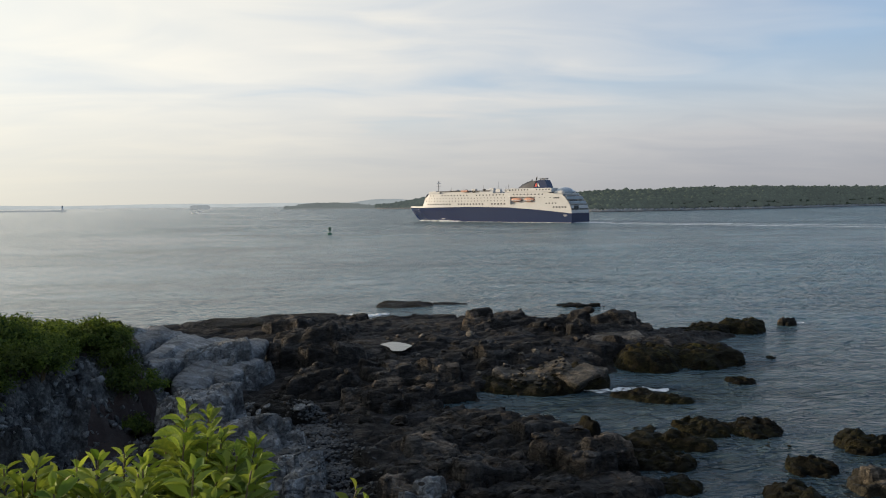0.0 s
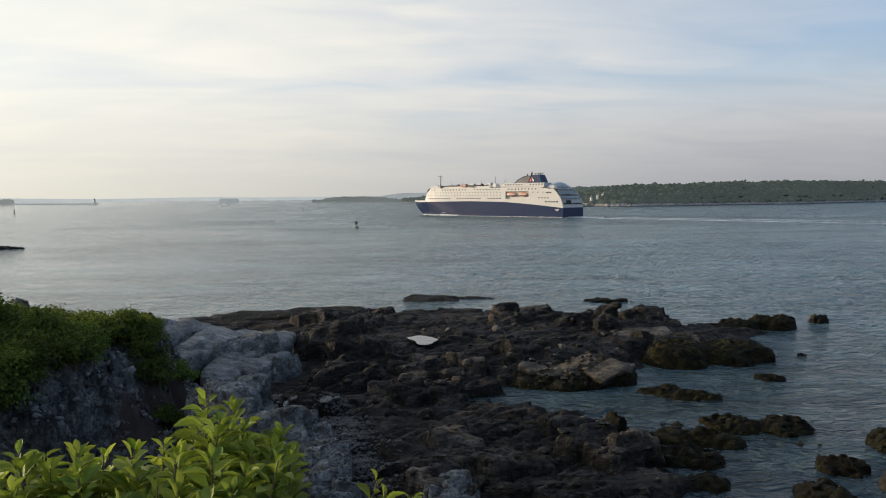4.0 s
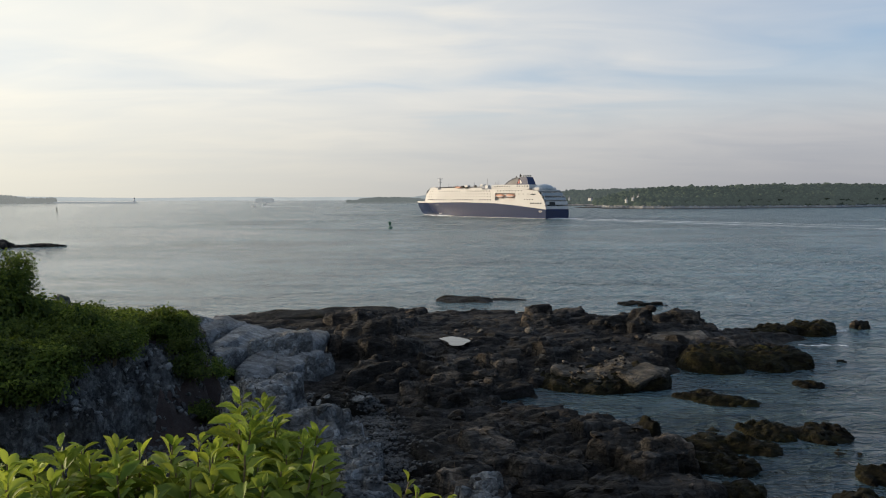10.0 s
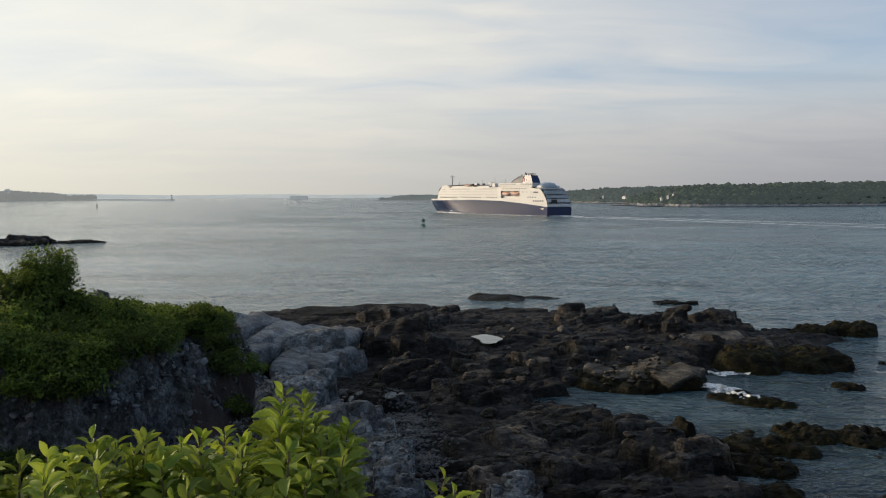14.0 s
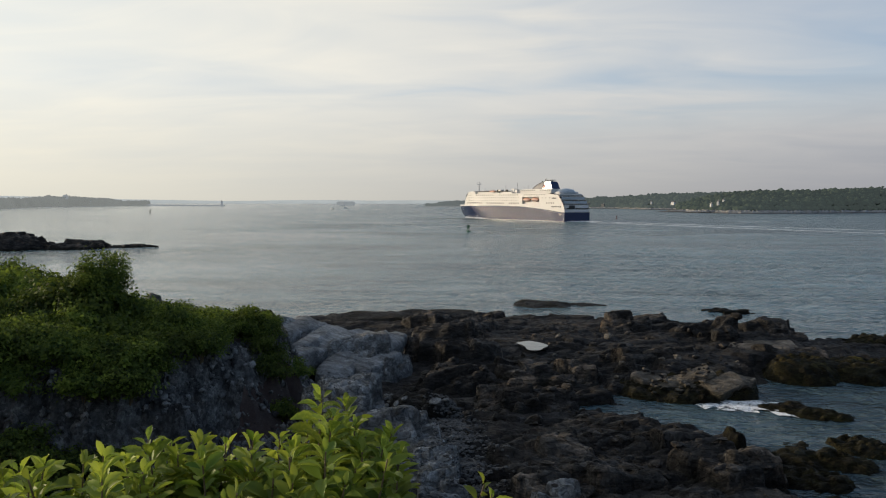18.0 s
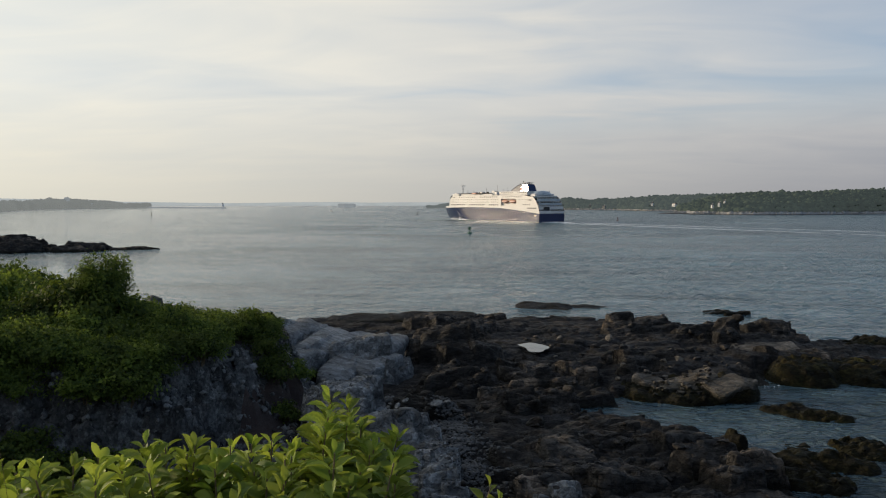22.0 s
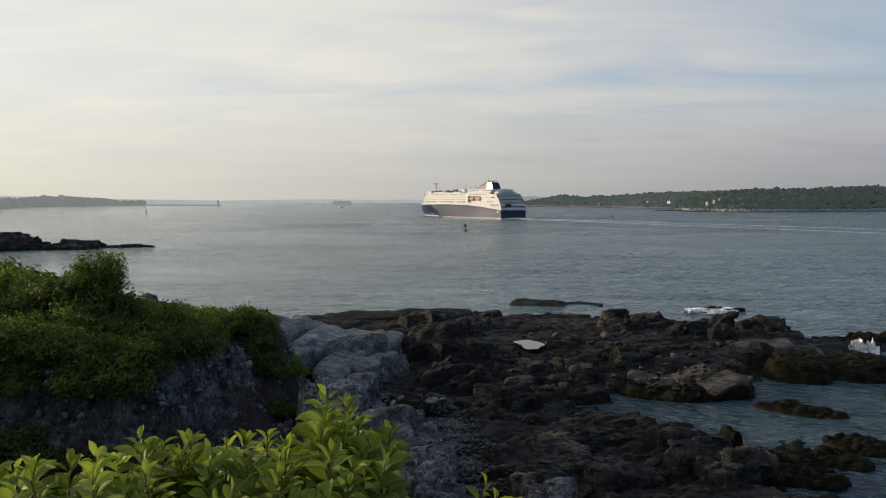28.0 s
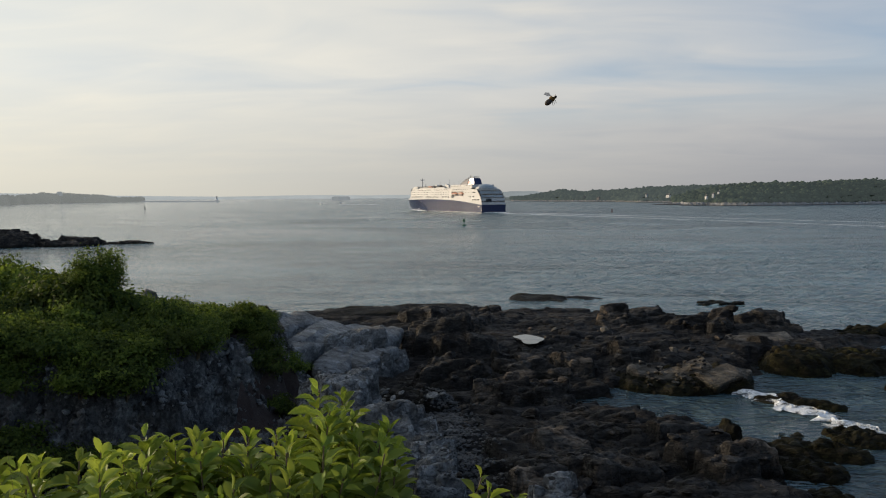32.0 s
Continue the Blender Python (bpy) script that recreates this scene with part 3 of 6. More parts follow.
outcrop("rock_outcrop", 2.4, 67.4, 1.00, 3.1, 4.0, 1.14, -2, 22, DARK_ROCK, "dark broken bedrock on the shore")
outcrop("rock_outcrop", 5.6, 66.0, 0.60, 2.8, 3.2, 1.80, -6, 23, DARK_ROCK, "dark broken bedrock on the shore")
outcrop("rock_outcrop", 17.3, 72.8, 0.60, 5.0, 3.0, 1.41, -13, 24, DARK_ROCK, "dark broken bedrock on the shore")
outcrop("rock_outcrop", -4.5, 71.7, 1.30, 4.5, 5.0, 3.53, 4, 25, DARK_ROCK, "dark broken bedrock on the shore")
outcrop("rock_slab", -12.0, 66.4, 1.20, 4.0, 4.0, 2.82, 10, 26, GREY_ROCK, "pale grey smooth-worn bedrock slab", dip=14)
outcrop("rock_slab", -18.5, 69.1, 3.00, 2.2, 3.5, 2.07, 15, 28, GREY_ROCK, "pale grey smooth-worn bedrock slab", dip=14)
outcrop("rock_ridge", -24.1, 75.1, 3.00, 1.9, 3.5, 1.90, 18, 29, DARK_ROCK, "dark jointed bedrock ridge at the sea edge")
outcrop("rock_slab", -25.8, 67.0, 4.55, 1.6, 2.6, 1.45, 21, 30, GREY_ROCK, "pale grey smooth-worn bedrock slab", dip=14)
outcrop("rock_outcrop", -4.1, 61.7, 1.00, 2.8, 3.5, 1.54, 4, 31, DARK_ROCK, "dark broken bedrock on the shore")
outcrop("rock_outcrop", 0.3, 56.2, 0.90, 2.6, 3.0, 1.41, -0, 32, DARK_ROCK, "dark broken bedrock on the shore")
outcrop("rock_outcrop", 3.0, 56.2, 0.60, 2.4, 2.8, 1.45, -5, 33, DARK_ROCK, "dark broken bedrock on the shore")
outcrop("rock_ledge", 6.5, 47.8, 0.70, 5.0, 3.3, 0.95, -8, 34, DARK_ROCK, "dark brown tilted bedrock ledges")
outcrop("rock_ledge", 3.0, 44.6, 0.80, 3.9, 3.0, 1.31, -4, 35, DARK_ROCK, "dark brown tilted bedrock ledges")
outcrop("rock_ledge", 10.0, 46.2, 0.50, 4.3, 3.3, 1.45, -12, 36, DARK_ROCK, "dark brown tilted bedrock ledges")
outcrop("rock_ledge", 6.2, 40.3, 0.70, 3.1, 3.0, 1.49, -9, 37, DARK_ROCK, "dark brown tilted bedrock ledges")
outcrop("rock_ledge", 1.6, 38.7, 0.80, 2.7, 2.5, 1.50, -2, 38, DARK_ROCK, "dark brown tilted bedrock ledges")
outcrop("rock_ledge", 12.1, 42.8, 0.40, 3.3, 3.0, 1.80, -16, 39, DARK_ROCK, "dark brown tilted bedrock ledges")
outcrop("rock_ledge", 9.7, 37.1, 0.50, 2.9, 2.5, 1.15, -15, 40, DARK_ROCK, "dark brown tilted bedrock ledges")
outcrop("seaweed_rock", 18.5, 47.1, -0.10, 3.4, 2.0, 0.75, -21, 41, WEED_ROCK, "brown seaweed-covered rock awash at its foot")
outcrop("seaweed_rock", 16.9, 43.8, -0.10, 2.3, 2.0, 0.82, -21, 42, WEED_ROCK, "brown seaweed-covered rock awash at its foot")
outcrop("sea_rock", 16.7, 39.8, -0.10, 1.2, 1.5, 0.53, -23, 43, WEED_ROCK, "low dark wet rock standing in the water")
outcrop("sea_rock", 22.3, 58.2, -0.15, 3.3, 1.8, 0.70, -21, 44, WEED_ROCK, "low dark wet rock standing in the water")
outcrop("sea_rock", 22.6, 49.9, -0.15, 2.1, 2.0, 0.79, -24, 45, WEED_ROCK, "low dark wet rock standing in the water")
outcrop("sea_rock", 25.8, 49.2, -0.15, 2.0, 2.0, 0.90, -28, 46, WEED_ROCK, "low dark wet rock standing in the water")
outcrop("sea_rock", 31.6, 62.6, -0.10, 1.3, 1.2, 0.49, -27, 47, WEED_ROCK, "low dark wet rock standing in the water")
outcrop("sea_rock", 25.3, 41.5, -0.10, 1.4, 1.8, 0.77, -31, 48, WEED_ROCK, "low dark wet rock standing in the water")
outcrop("sea_rock", 27.1, 38.2, -0.10, 1.5, 1.8, 1.31, -35, 49, TAN_ROCK, "tan barnacled rock standing in the water")
outcrop("sea_rock", 30.6, 45.1, -0.10, 1.4, 2.0, 1.09, -34, 50, WEED_ROCK, "low dark wet rock standing in the water")
outcrop("sea_rock", 21.7, 37.2, -0.10, 1.6, 1.5, 1.10, -30, 51, WEED_ROCK, "low dark wet rock standing in the water")
outcrop("sea_rock", 32.5, 44.6, -0.10, 1.3, 1.5, 0.89, -36, 52, WEED_ROCK, "low dark wet rock standing in the water")
outcrop("sea_rock", 39.3, 71.8, -0.10, 0.5, 0.6, 0.46, -29, 53, DARK_ROCK, "low dark wet rock standing in the water")
outcrop("sea_rock", 35.1, 68.4, -0.10, 1.1, 0.8, 0.18, -27, 54, DARK_ROCK, "low dark wet rock standing in the water")
outcrop("sea_rock", 18.6, 50.2, -0.10, 0.8, 0.9, 0.28, -20, 55, WEED_ROCK, "low dark wet rock standing in the water")
outcrop("sea_rock", 14.7, 49.9, 0.20, 0.7, 0.9, 0.92, -16, 56, WEED_ROCK, "low dark wet rock standing in the water")
outcrop("sea_rock", 25.6, 45.7, -0.10, 0.8, 0.8, 0.09, -29, 57, WEED_ROCK, "low dark wet rock standing in the water")
outcrop("rock_slab", 14.5, 45.8, 0.30, 0.8, 1.2, 1.05, -18, 58, TAN_ROCK, "pale grey smooth-worn bedrock slab", dip=14)
outcrop("rock_outcrop", -9.8, 47.4, 2.60, 2.4, 2.5, 2.00, 12, 59, GREY_ROCK, "pale grey fractured rock below the headland")
outcrop("rock_outcrop", -6.2, 44.2, 1.60, 2.5, 2.6, 1.95, 8, 60, GREY_ROCK, "pale grey fractured rock below the headland")
outcrop("rock_outcrop", -4.4, 40.6, 1.20, 2.0, 2.4, 2.10, 6, 61, GREY_ROCK, "pale grey fractured rock below the headland")
outcrop("rock_outcrop", -5.9, 33.7, 2.50, 1.7, 2.0, 2.55, 10, 62, GREY_ROCK, "pale grey fractured rock below the headland")
outcrop("rock_outcrop", -3.3, 37.4, 1.00, 1.7, 2.0, 1.70, 5, 63, GREY_ROCK, "pale grey fractured rock below the headland")
outcrop("rock_outcrop", -21.8, 67.6, 4.00, 1.9, 1.6, 1.90, 14, 82, WET_ROCK, "dark rounded outcrop behind the shrubs")
outcrop("rock_outcrop", -26.2, 66.4, 5.00, 1.4, 1.3, 1.25, 20, 83, GREY_ROCK, "pale grey rock showing over the shrubs")
outcrop("rock_outcrop", 12.0, 48.4, 0.30, 1.1, 1.0, 1.10, -16, 84, TAN_ROCK, "pale barnacled blocks beside the inlet")
outcrop("rock_outcrop", 12.5, 45.5, 0.25, 1.2, 1.0, 1.35, -18, 85, GREY_ROCK, "pale barnacled blocks beside the inlet")
outcrop("rock_outcrop", 14.1, 45.2, 0.20, 0.9, 0.9, 1.05, -19, 86, TAN_ROCK, "pale barnacled blocks beside the inlet")
outcrop("rock_outcrop", -11.6, 51.0, 2.20, 1.9, 2.4, 1.30, 40, 80, GREY_ROCK, "pale grey fractured rock below the headland")
outcrop("rock_outcrop", -5.6, 52.6, 0.80, 2.6, 1.9, 1.55, -4, 81, WET_ROCK, "near-black weathered bedrock on the shore")
outcrop("rock_outcrop", 2.5, 37.3, 0.60, 1.7, 1.8, 1.49, -4, 64, GREY_ROCK, "pale grey fractured rock below the headland")
outcrop("crag", -19.7, 42.7, 3.20, 1.8, 1.2, 1.54, 25, 65, CLIFF_ROCK, "blue-grey broken crag in the headland face", dip=20)
outcrop("crag", -12.2, 35.8, 1.80, 1.9, 1.5, 1.75, 19, 71, CLIFF_ROCK, "blue-grey broken crag in the headland face", dip=20)
outcrop("rock_ridge", -3.6, 91.0, 1.20, 2.5, 4.0, 1.12, 2, 74, DARK_ROCK, "dark jointed bedrock ridge at the sea edge")
outcrop("rock_ridge", 17.5, 89.1, 0.80, 5.8, 4.0, 1.57, -11, 75, DARK_ROCK, "dark jointed bedrock ridge at the sea edge")
outcrop("rock_ridge", 25.8, 86.2, 0.80, 4.6, 4.0, 2.04, -17, 76, DARK_ROCK, "dark jointed bedrock ridge at the sea edge")
outcrop("rocky_point", -156.6, 234.4, -0.30, 14.8, 11.0, 5.77, 34, 77, DARK_ROCK, "dark rocky point reaching into the sea")
outcrop("rocky_point", -136.6, 239.8, -0.30, 10.8, 8.0, 3.45, 30, 78, DARK_ROCK, "dark rocky point reaching into the sea")
outcrop("rocky_point", -123.6, 247.0, -0.30, 9.4, 3.6, 1.35, 27, 79, DARK_ROCK, "dark rocky point reaching into the sea")



def worn_slab(x, y, z, length, width, thick, turn, climb, seed, material=None, label="pale grey smooth-worn bedrock slab", sharp=1.0):
    """A long bed of pale rock with rounded edges, half-sizes given, climbing along its length."""
    bm = bmesh.new()
    bmesh.ops.create_icosphere(bm, subdivisions=4, radius=1)
    co = np.array([v.co for v in bm.verts])
    co = np.sign(co) * np.abs(co) ** (np.array([0.5, 0.42, 0.42]) * sharp)
    co[:, 1] *= 1 + 0.25 * np.sin(co[:, 0] * 2.1 + seed)
    co[:, 2] *= 1 - 0.30 * np.clip(co[:, 0] * math.cos(seed), 0, 1)
    co = co * np.array([length, width, thick])
    co += (0.55 * fbm(co[:, 0] / 1.6 + seed, co[:, 1] / 0.8 + co[:, 2], 4, seed))[:, None] * np.array([0.4, 0.8, 1.0])
    step = np.floor(co[:, 1] / (0.45 * width) + 0.7 * fbm(co[:, 0] / 2, co[:, 0] * 0, 2, seed + 5))
    co[:, 2] += 0.16 * (hash2(step, step * 0, seed) - 0.5)
    for v, c in zip(bm.verts, co):
        v.co = c
    ob = part("rock_slab", bm, material or WORN_ROCK)
    ob.matrix_basis = pose(x, y, z, 0, 0, turn) @ pose(0, 0, 0, 12, -climb, 0)
    ob.data.shade_smooth()
    ob.data.set_sharp_from_angle(angle=radians(38))
    return tagged(ob, label, "rock", "rocks of the shore")


for k, (x, y, z, ln, wd, th) in enumerate(((-18.6, 67.6, 3.6, 3.4, 1.5, 1.3), (-16.0, 66.0, 3.2, 4.6, 1.25, 1.2), (-13.6, 67.2, 2.9, 4.4, 1.3, 1.1),
                                           (-11.0, 68.4, 2.5, 3.8, 1.2, 1.0), (-13.2, 62.6, 2.0, 3.0, 1.2, 1.0), (-10.6, 64.0, 1.9, 2.8, 1.0, 0.9),
                                           (-16.4, 61.4, 2.9, 2.2, 1.3, 1.0))):
    worn_slab(x, y, z - 0.35, ln, wd, th, 68 + 9 * math.sin(k * 2.1), 5 + 4 * math.cos(k * 1.7), 200 + k)

for k, (x, y, z, ln, wd, th, turn, climb) in enumerate(((17.4, 62.2, 0.95, 1.7, 1.2, 0.4, 28, 14), (19.0, 63.2, 0.85, 1.0, 1.0, 0.5, 60, 8), (13.6, 62.8, 0.70, 1.5, 1.1, 0.40, 20, 8), (15.4, 63.6, 1.20, 1.6, 0.9, 0.40, 12, 14),
                                                        (11.6, 63.8, 0.9, 1.1, 0.9, 0.4, 30, 5), (25.4, 76.4, 1.0, 3.2, 2.0, 0.45, 12, 3))):
    worn_slab(x, y, z, ln, wd, th, turn, climb, 230 + k, TAN_ROCK, "warm tan bedrock slab on a weedy ledge", 0.6)

worn_slab(-19.0, 61.8, 4.5, 1.3, 0.8, 0.6, 30, 6, 238, TAN_ROCK, "small warm tan slab behind the shrubs")

worn_slab(5.6, 115.0, -0.42, 4.3, 2.2, 0.75, -4, 0, 240, WET_ROCK, "low dark wet rock standing in the water")
worn_slab(12.4, 116.4, -0.30, 2.8, 1.2, 0.40, -8, 0, 241, WET_ROCK, "low dark wet rock standing in the water")

worn_slab(-8.6, 93.2, 1.0, 5.6, 2.4, 0.9, 6, 3, 242, WET_ROCK, "long smooth dark weed-covered ledge at the sea edge")
worn_slab(-16.0, 90.6, 1.05, 5.4, 2.4, 0.9, 10, 2, 243, WET_ROCK, "long smooth dark weed-covered ledge at the sea edge")


def stone_mesh(name, seed, material, flat=0.6, fine=2):
    """A small broken stone of some forty faces."""
    bm = bmesh.new()
    bmesh.ops.create_icosphere(bm, subdivisions=fine, radius=1)
    rng = random.Random(seed)
    cuts = [(Vector((rng.gauss(0, 1), rng.gauss(0, 1), rng.gauss(0, 1))).normalized(), rng.uniform(0.55, 0.85) - (0.25 if fine == 1 else 0)) for _ in range(9)]
    for v in bm.verts:
        for nrm, d in cuts:
            k = v.co.dot(nrm)
            if k > d:
                v.co -= nrm * (k - d)
        v.co.z *= flat
    me = bpy.data.meshes.new(name)
    bm.to_mesh(me)
    bm.free()
    me.materials.append(material)
    return me


def ground_at(x, y):
    """The land's height with the outcrops on it."""
    hit, place, *_ = scene.ray_cast(DEPS, (x, y, 40), (0, 0, -1))
    return place.z if hit else 0.0


bpy.context.view_layer.update()
DEPS = bpy.context.evaluated_depsgraph_get()


def make_boulders():
    rng = random.Random(5)
    kinds = [stone_mesh("boulder", s, m, f) for s, m, f in ((1, DARK_ROCK, 0.6), (2, DARK_ROCK, 0.5), (3, DARK_ROCK, 0.7),
                                                           (4, GREY_ROCK, 0.6), (5, GREY_ROCK, 0.5), (6, TAN_ROCK, 0.6))]
    labels = ["dark angular boulder lying on the shore"] * 3 + ["pale grey angular boulder below the headland"] * 2 + \
             ["tan boulder lying on the shore"]
    spots = [((-8, 6, 50, 63), 110, (0.2, 0.75), (0, 1, 2, 2, 0, 1, 2)), ((-4, 14, 36, 50), 60, (0.15, 0.5), (0, 1, 2)),
             ((-12, -3, 36, 54), 60, (0.2, 0.6), (3, 4)), ((0, 24, 64, 82), 70, (0.2, 0.7), (0, 1, 2, 5)), ((11.5, 16.6, 61.2, 65.2), 80, (0.12, 0.42), (5, 5, 0))]
    for (x0, x1, y0, y1), count, (s0, s1), pick in spots:
        for _ in range(count):
            x, y = rng.uniform(x0, x1), rng.uniform(y0, y1)
            z = ground_at(x, y)
            if z < 0.05:
                continue
            s, k = s0 + (s1 - s0) * rng.random() ** 2.2, rng.choice(pick)
            ob = new("boulder", kinds[k])
            ob.matrix_basis = pose(x, y, z + 0.15 * s, rng.uniform(-20, 20), rng.uniform(-20, 20), rng.uniform(0, 360)) @ \
                Matrix.Diagonal((s, s * rng.uniform(0.6, 1), s * rng.uniform(0.7, 1.1), 1))
            tagged(ob, labels[k], "boulder", "boulders on the shore")


def make_ledge_blocks():
    """Slabs that have split off the tilted ledges and lie loose on them."""
    rng = random.Random(27)
    kinds = [stone_mesh("block", 90 + k, DARK_ROCK, 0.5, 1) for k in range(4)]
    for ob in [o for o in bpy.data.objects if o.name.startswith("rock_ledge")]:
        span_x, span_y = (max(abs(c[k]) for c in ob.bound_box) * 0.62 for k in (0, 1))
        for _ in range(12):
            p = ob.matrix_basis @ Vector((rng.uniform(-span_x, span_x), rng.uniform(-span_y, span_y), 0))
            s = 0.22 + 0.6 * rng.random() ** 2
            m = pose(p.x, p.y, ground_at(p.x, p.y) + 0.05 * s, rng.uniform(-16, 16), rng.uniform(-16, 16), rng.uniform(0, 360)) @ \
                Matrix.Diagonal((s * 1.3, s * rng.uniform(0.6, 1), s * rng.uniform(0.5, 0.9), 1))
            part("block", rng.choice(kinds), parent=ob, at=ob.matrix_basis.inverted() @ m)


def make_face_blocks():
    """Angular blocks sticking out of the headland's broken face."""
    rng = random.Random(15)
    kinds = [stone_mesh("rock_block", 60 + k, CLIFF_ROCK, 0.85, 1) for k in range(4)] + [stone_mesh("rock_block", 70, GREY_ROCK, 0.8, 1)]
    made = 0
    while made < 290:
        x, y = rng.uniform(-31, -8), rng.uniform(33, 58)
        sd = float(inside(np.array(x), np.array(y), HEADLAND))
        if not -5.5 < sd < 1.2:
            continue
        s = 0.14 + 0.42 * rng.random() ** 2
        ob = new("rock_block", rng.choice(kinds))
        ob.matrix_basis = pose(x, y, ground_at(x, y) + 0.05, rng.uniform(-50, 50), rng.uniform(-50, 50), rng.uniform(0, 360)) @ \
            Matrix.Diagonal((s, s * rng.uniform(0.7, 1), s * rng.uniform(0.6, 1.0), 1))
        tagged(ob, "blue-grey angular rock block in the headland face", "rock", "blocks of the headland face")
        made += 1


def joined(name, pieces, material, origin=(0, 0, 0)):
    """Many small pieces (mesh, place) as one mesh."""
    cache, verts, faces, base = {}, [], [], 0
    for me, m in pieces:
        if me.name not in cache:
            co = np.empty(len(me.vertices) * 3)
            me.vertices.foreach_get("co", co)
            cache[me.name] = np.c_[co.reshape(-1, 3), np.ones(len(co) // 3)], np.array([p.vertices[:] for p in me.polygons])
        co, tri = cache[me.name]
        verts.append((co @ np.array(m.transposed()))[:, :3] - np.array(origin))
        faces.append(tri + base)
        base += len(co)
    return quick_mesh(name, np.concatenate(verts), np.concatenate(faces), material)


def make_scree():
    """Loose angular rubble lying all over the headland's broken face and its foot."""
    rng = random.Random(16)
    kinds = [stone_mesh("scree_stone", 80 + k, SCREE, 0.8, 1) for k in range(5)]
    pieces = []
    while len(pieces) < 3600:
        x, y = rng.uniform(-34, -6), rng.uniform(30, 60)
        sd = float(inside(np.array(x), np.array(y), HEADLAND))
        if not -6.5 < sd < 3.2 or abs(x + 15.3 + 0.12 * (46 - y)) < 0.9 * rng.random() or rng.random() < 0.25 * max(0, -sd - 3):
            continue
        s = 0.09 + 0.38 * rng.random() ** 2.6
        pieces.append((rng.choice(kinds), pose(x, y, ground_at(x, y) + 0.04, rng.uniform(-60, 60), rng.uniform(-60, 60), rng.uniform(0, 360)) @
                       Matrix.Diagonal((s, s * rng.uniform(0.6, 1), s * rng.uniform(0.45, 1.0), 1))))
    tagged(new("scree", joined("scree", pieces, SCREE)), "blue-grey angular rubble on the headland slope", "rubble", kind="stuff")


def make_cobbles():
    """Rounded beach stones in the gully: the nearest singly, the rest as one bed."""
    rng = random.Random(8)
    shapes = [stone_mesh("cobble", 40 + k, COBBLE, 0.55) for k in range(4)]
    bed = tagged(new("cobble_beach", None), "grey rounded cobbles in a gully between the rocks", "cobbles")
    bed.location = (-2, 46, 0.8)
    verts, quads = [], []
    for i in range(2600):
        t = rng.random()
        x, y = -1.6 - 2.2 * ease(t, 0, 1) + rng.gauss(0, 0.85), 37 + 17 * t + rng.gauss(0, 0.8)
        z, s = ground_at(x, y), rng.uniform(0.06, 0.17)
        m = pose(x, y, z + 0.02, rng.uniform(-25, 25), rng.uniform(-25, 25), rng.uniform(0, 360)) @ Matrix.Diagonal((s, s * 0.75, s * 0.9, 1))
        if 42 < y < 50 and i % 3 == 0 and len(bed.children) < 280:
            part("cobble", rng.choice(shapes), parent=bed, at=Matrix.Translation(bed.location).inverted() @ m)
        else:
            me = rng.choice(shapes)
            co = np.empty(len(me.vertices) * 3)
            me.vertices.foreach_get("co", co)
            co = np.c_[co.reshape(-1, 3), np.ones(len(co) // 3)] @ np.array(m.transposed())
            tri = np.array([p.vertices[:] for p in me.polygons])
            quads.append(tri + sum(len(v) for v in verts))
            verts.append(co[:, :3] - np.array(bed.location))
    part("cobble_bed", quick_mesh("cobble_bed", np.concatenate(verts), np.concatenate(quads), COBBLE), parent=bed)["kind"] = "stuff"


make_boulders()
make_ledge_blocks()
make_face_blocks()
make_scree()
make_cobbles()


def make_pool():
    bm = bmesh.new()
    ring = [bm.verts.new((1.2 * math.cos(a) * (1 + 0.3 * math.sin(3 * a + 1)) - 0.5 * math.sin(a), 2.3 * math.sin(a) * (1 + 0.2 * math.sin(2 * a)), 0))
            for a in np.linspace(0, 2 * math.pi, 40, endpoint=False)]
    bm.faces.new(ring)
    ob = part("tide_pool", bm, POOL)
    ob.matrix_basis = Matrix.Translation(POOL_AT)
    tagged(ob, "still tide pool lying among dark rocks", "tide pool", kind="structure")


make_pool()

# ---- far shores ----
def polar(az, d):
    return d * math.sin(radians(az)), d * math.cos(radians(az))


def blob_cloud(name, centres, sizes, material, seed, tris=1):
    """Many small uneven leafy clumps in one mesh."""
    rng = np.random.default_rng(seed)
    bm = bmesh.new()
    bmesh.ops.create_icosphere(bm, subdivisions=tris, radius=1)
    base = np.array([v.co for v in bm.verts])
    tri = np.array([[v.index for v in f.verts] for f in bm.faces])
    bm.free()
    n, k = len(centres), len(base)
    v = base[None] * (1 + rng.uniform(-0.2, 0.2, (n, k, 1)))
    a = rng.uniform(0, 6.28, n)
    ca, sa = np.cos(a)[:, None], np.sin(a)[:, None]
    v = np.stack([v[..., 0] * ca - v[..., 1] * sa, v[..., 0] * sa + v[..., 1] * ca, v[..., 2]], -1)
    v = v * np.asarray(sizes)[:, None, :] + np.asarray(centres)[:, None, :]
    f = tri[None] + (np.arange(n) * k)[:, None, None]
    return quick_mesh(name, v.reshape(-1, 3), f.reshape(-1, 3), material, True)


COLS = 700


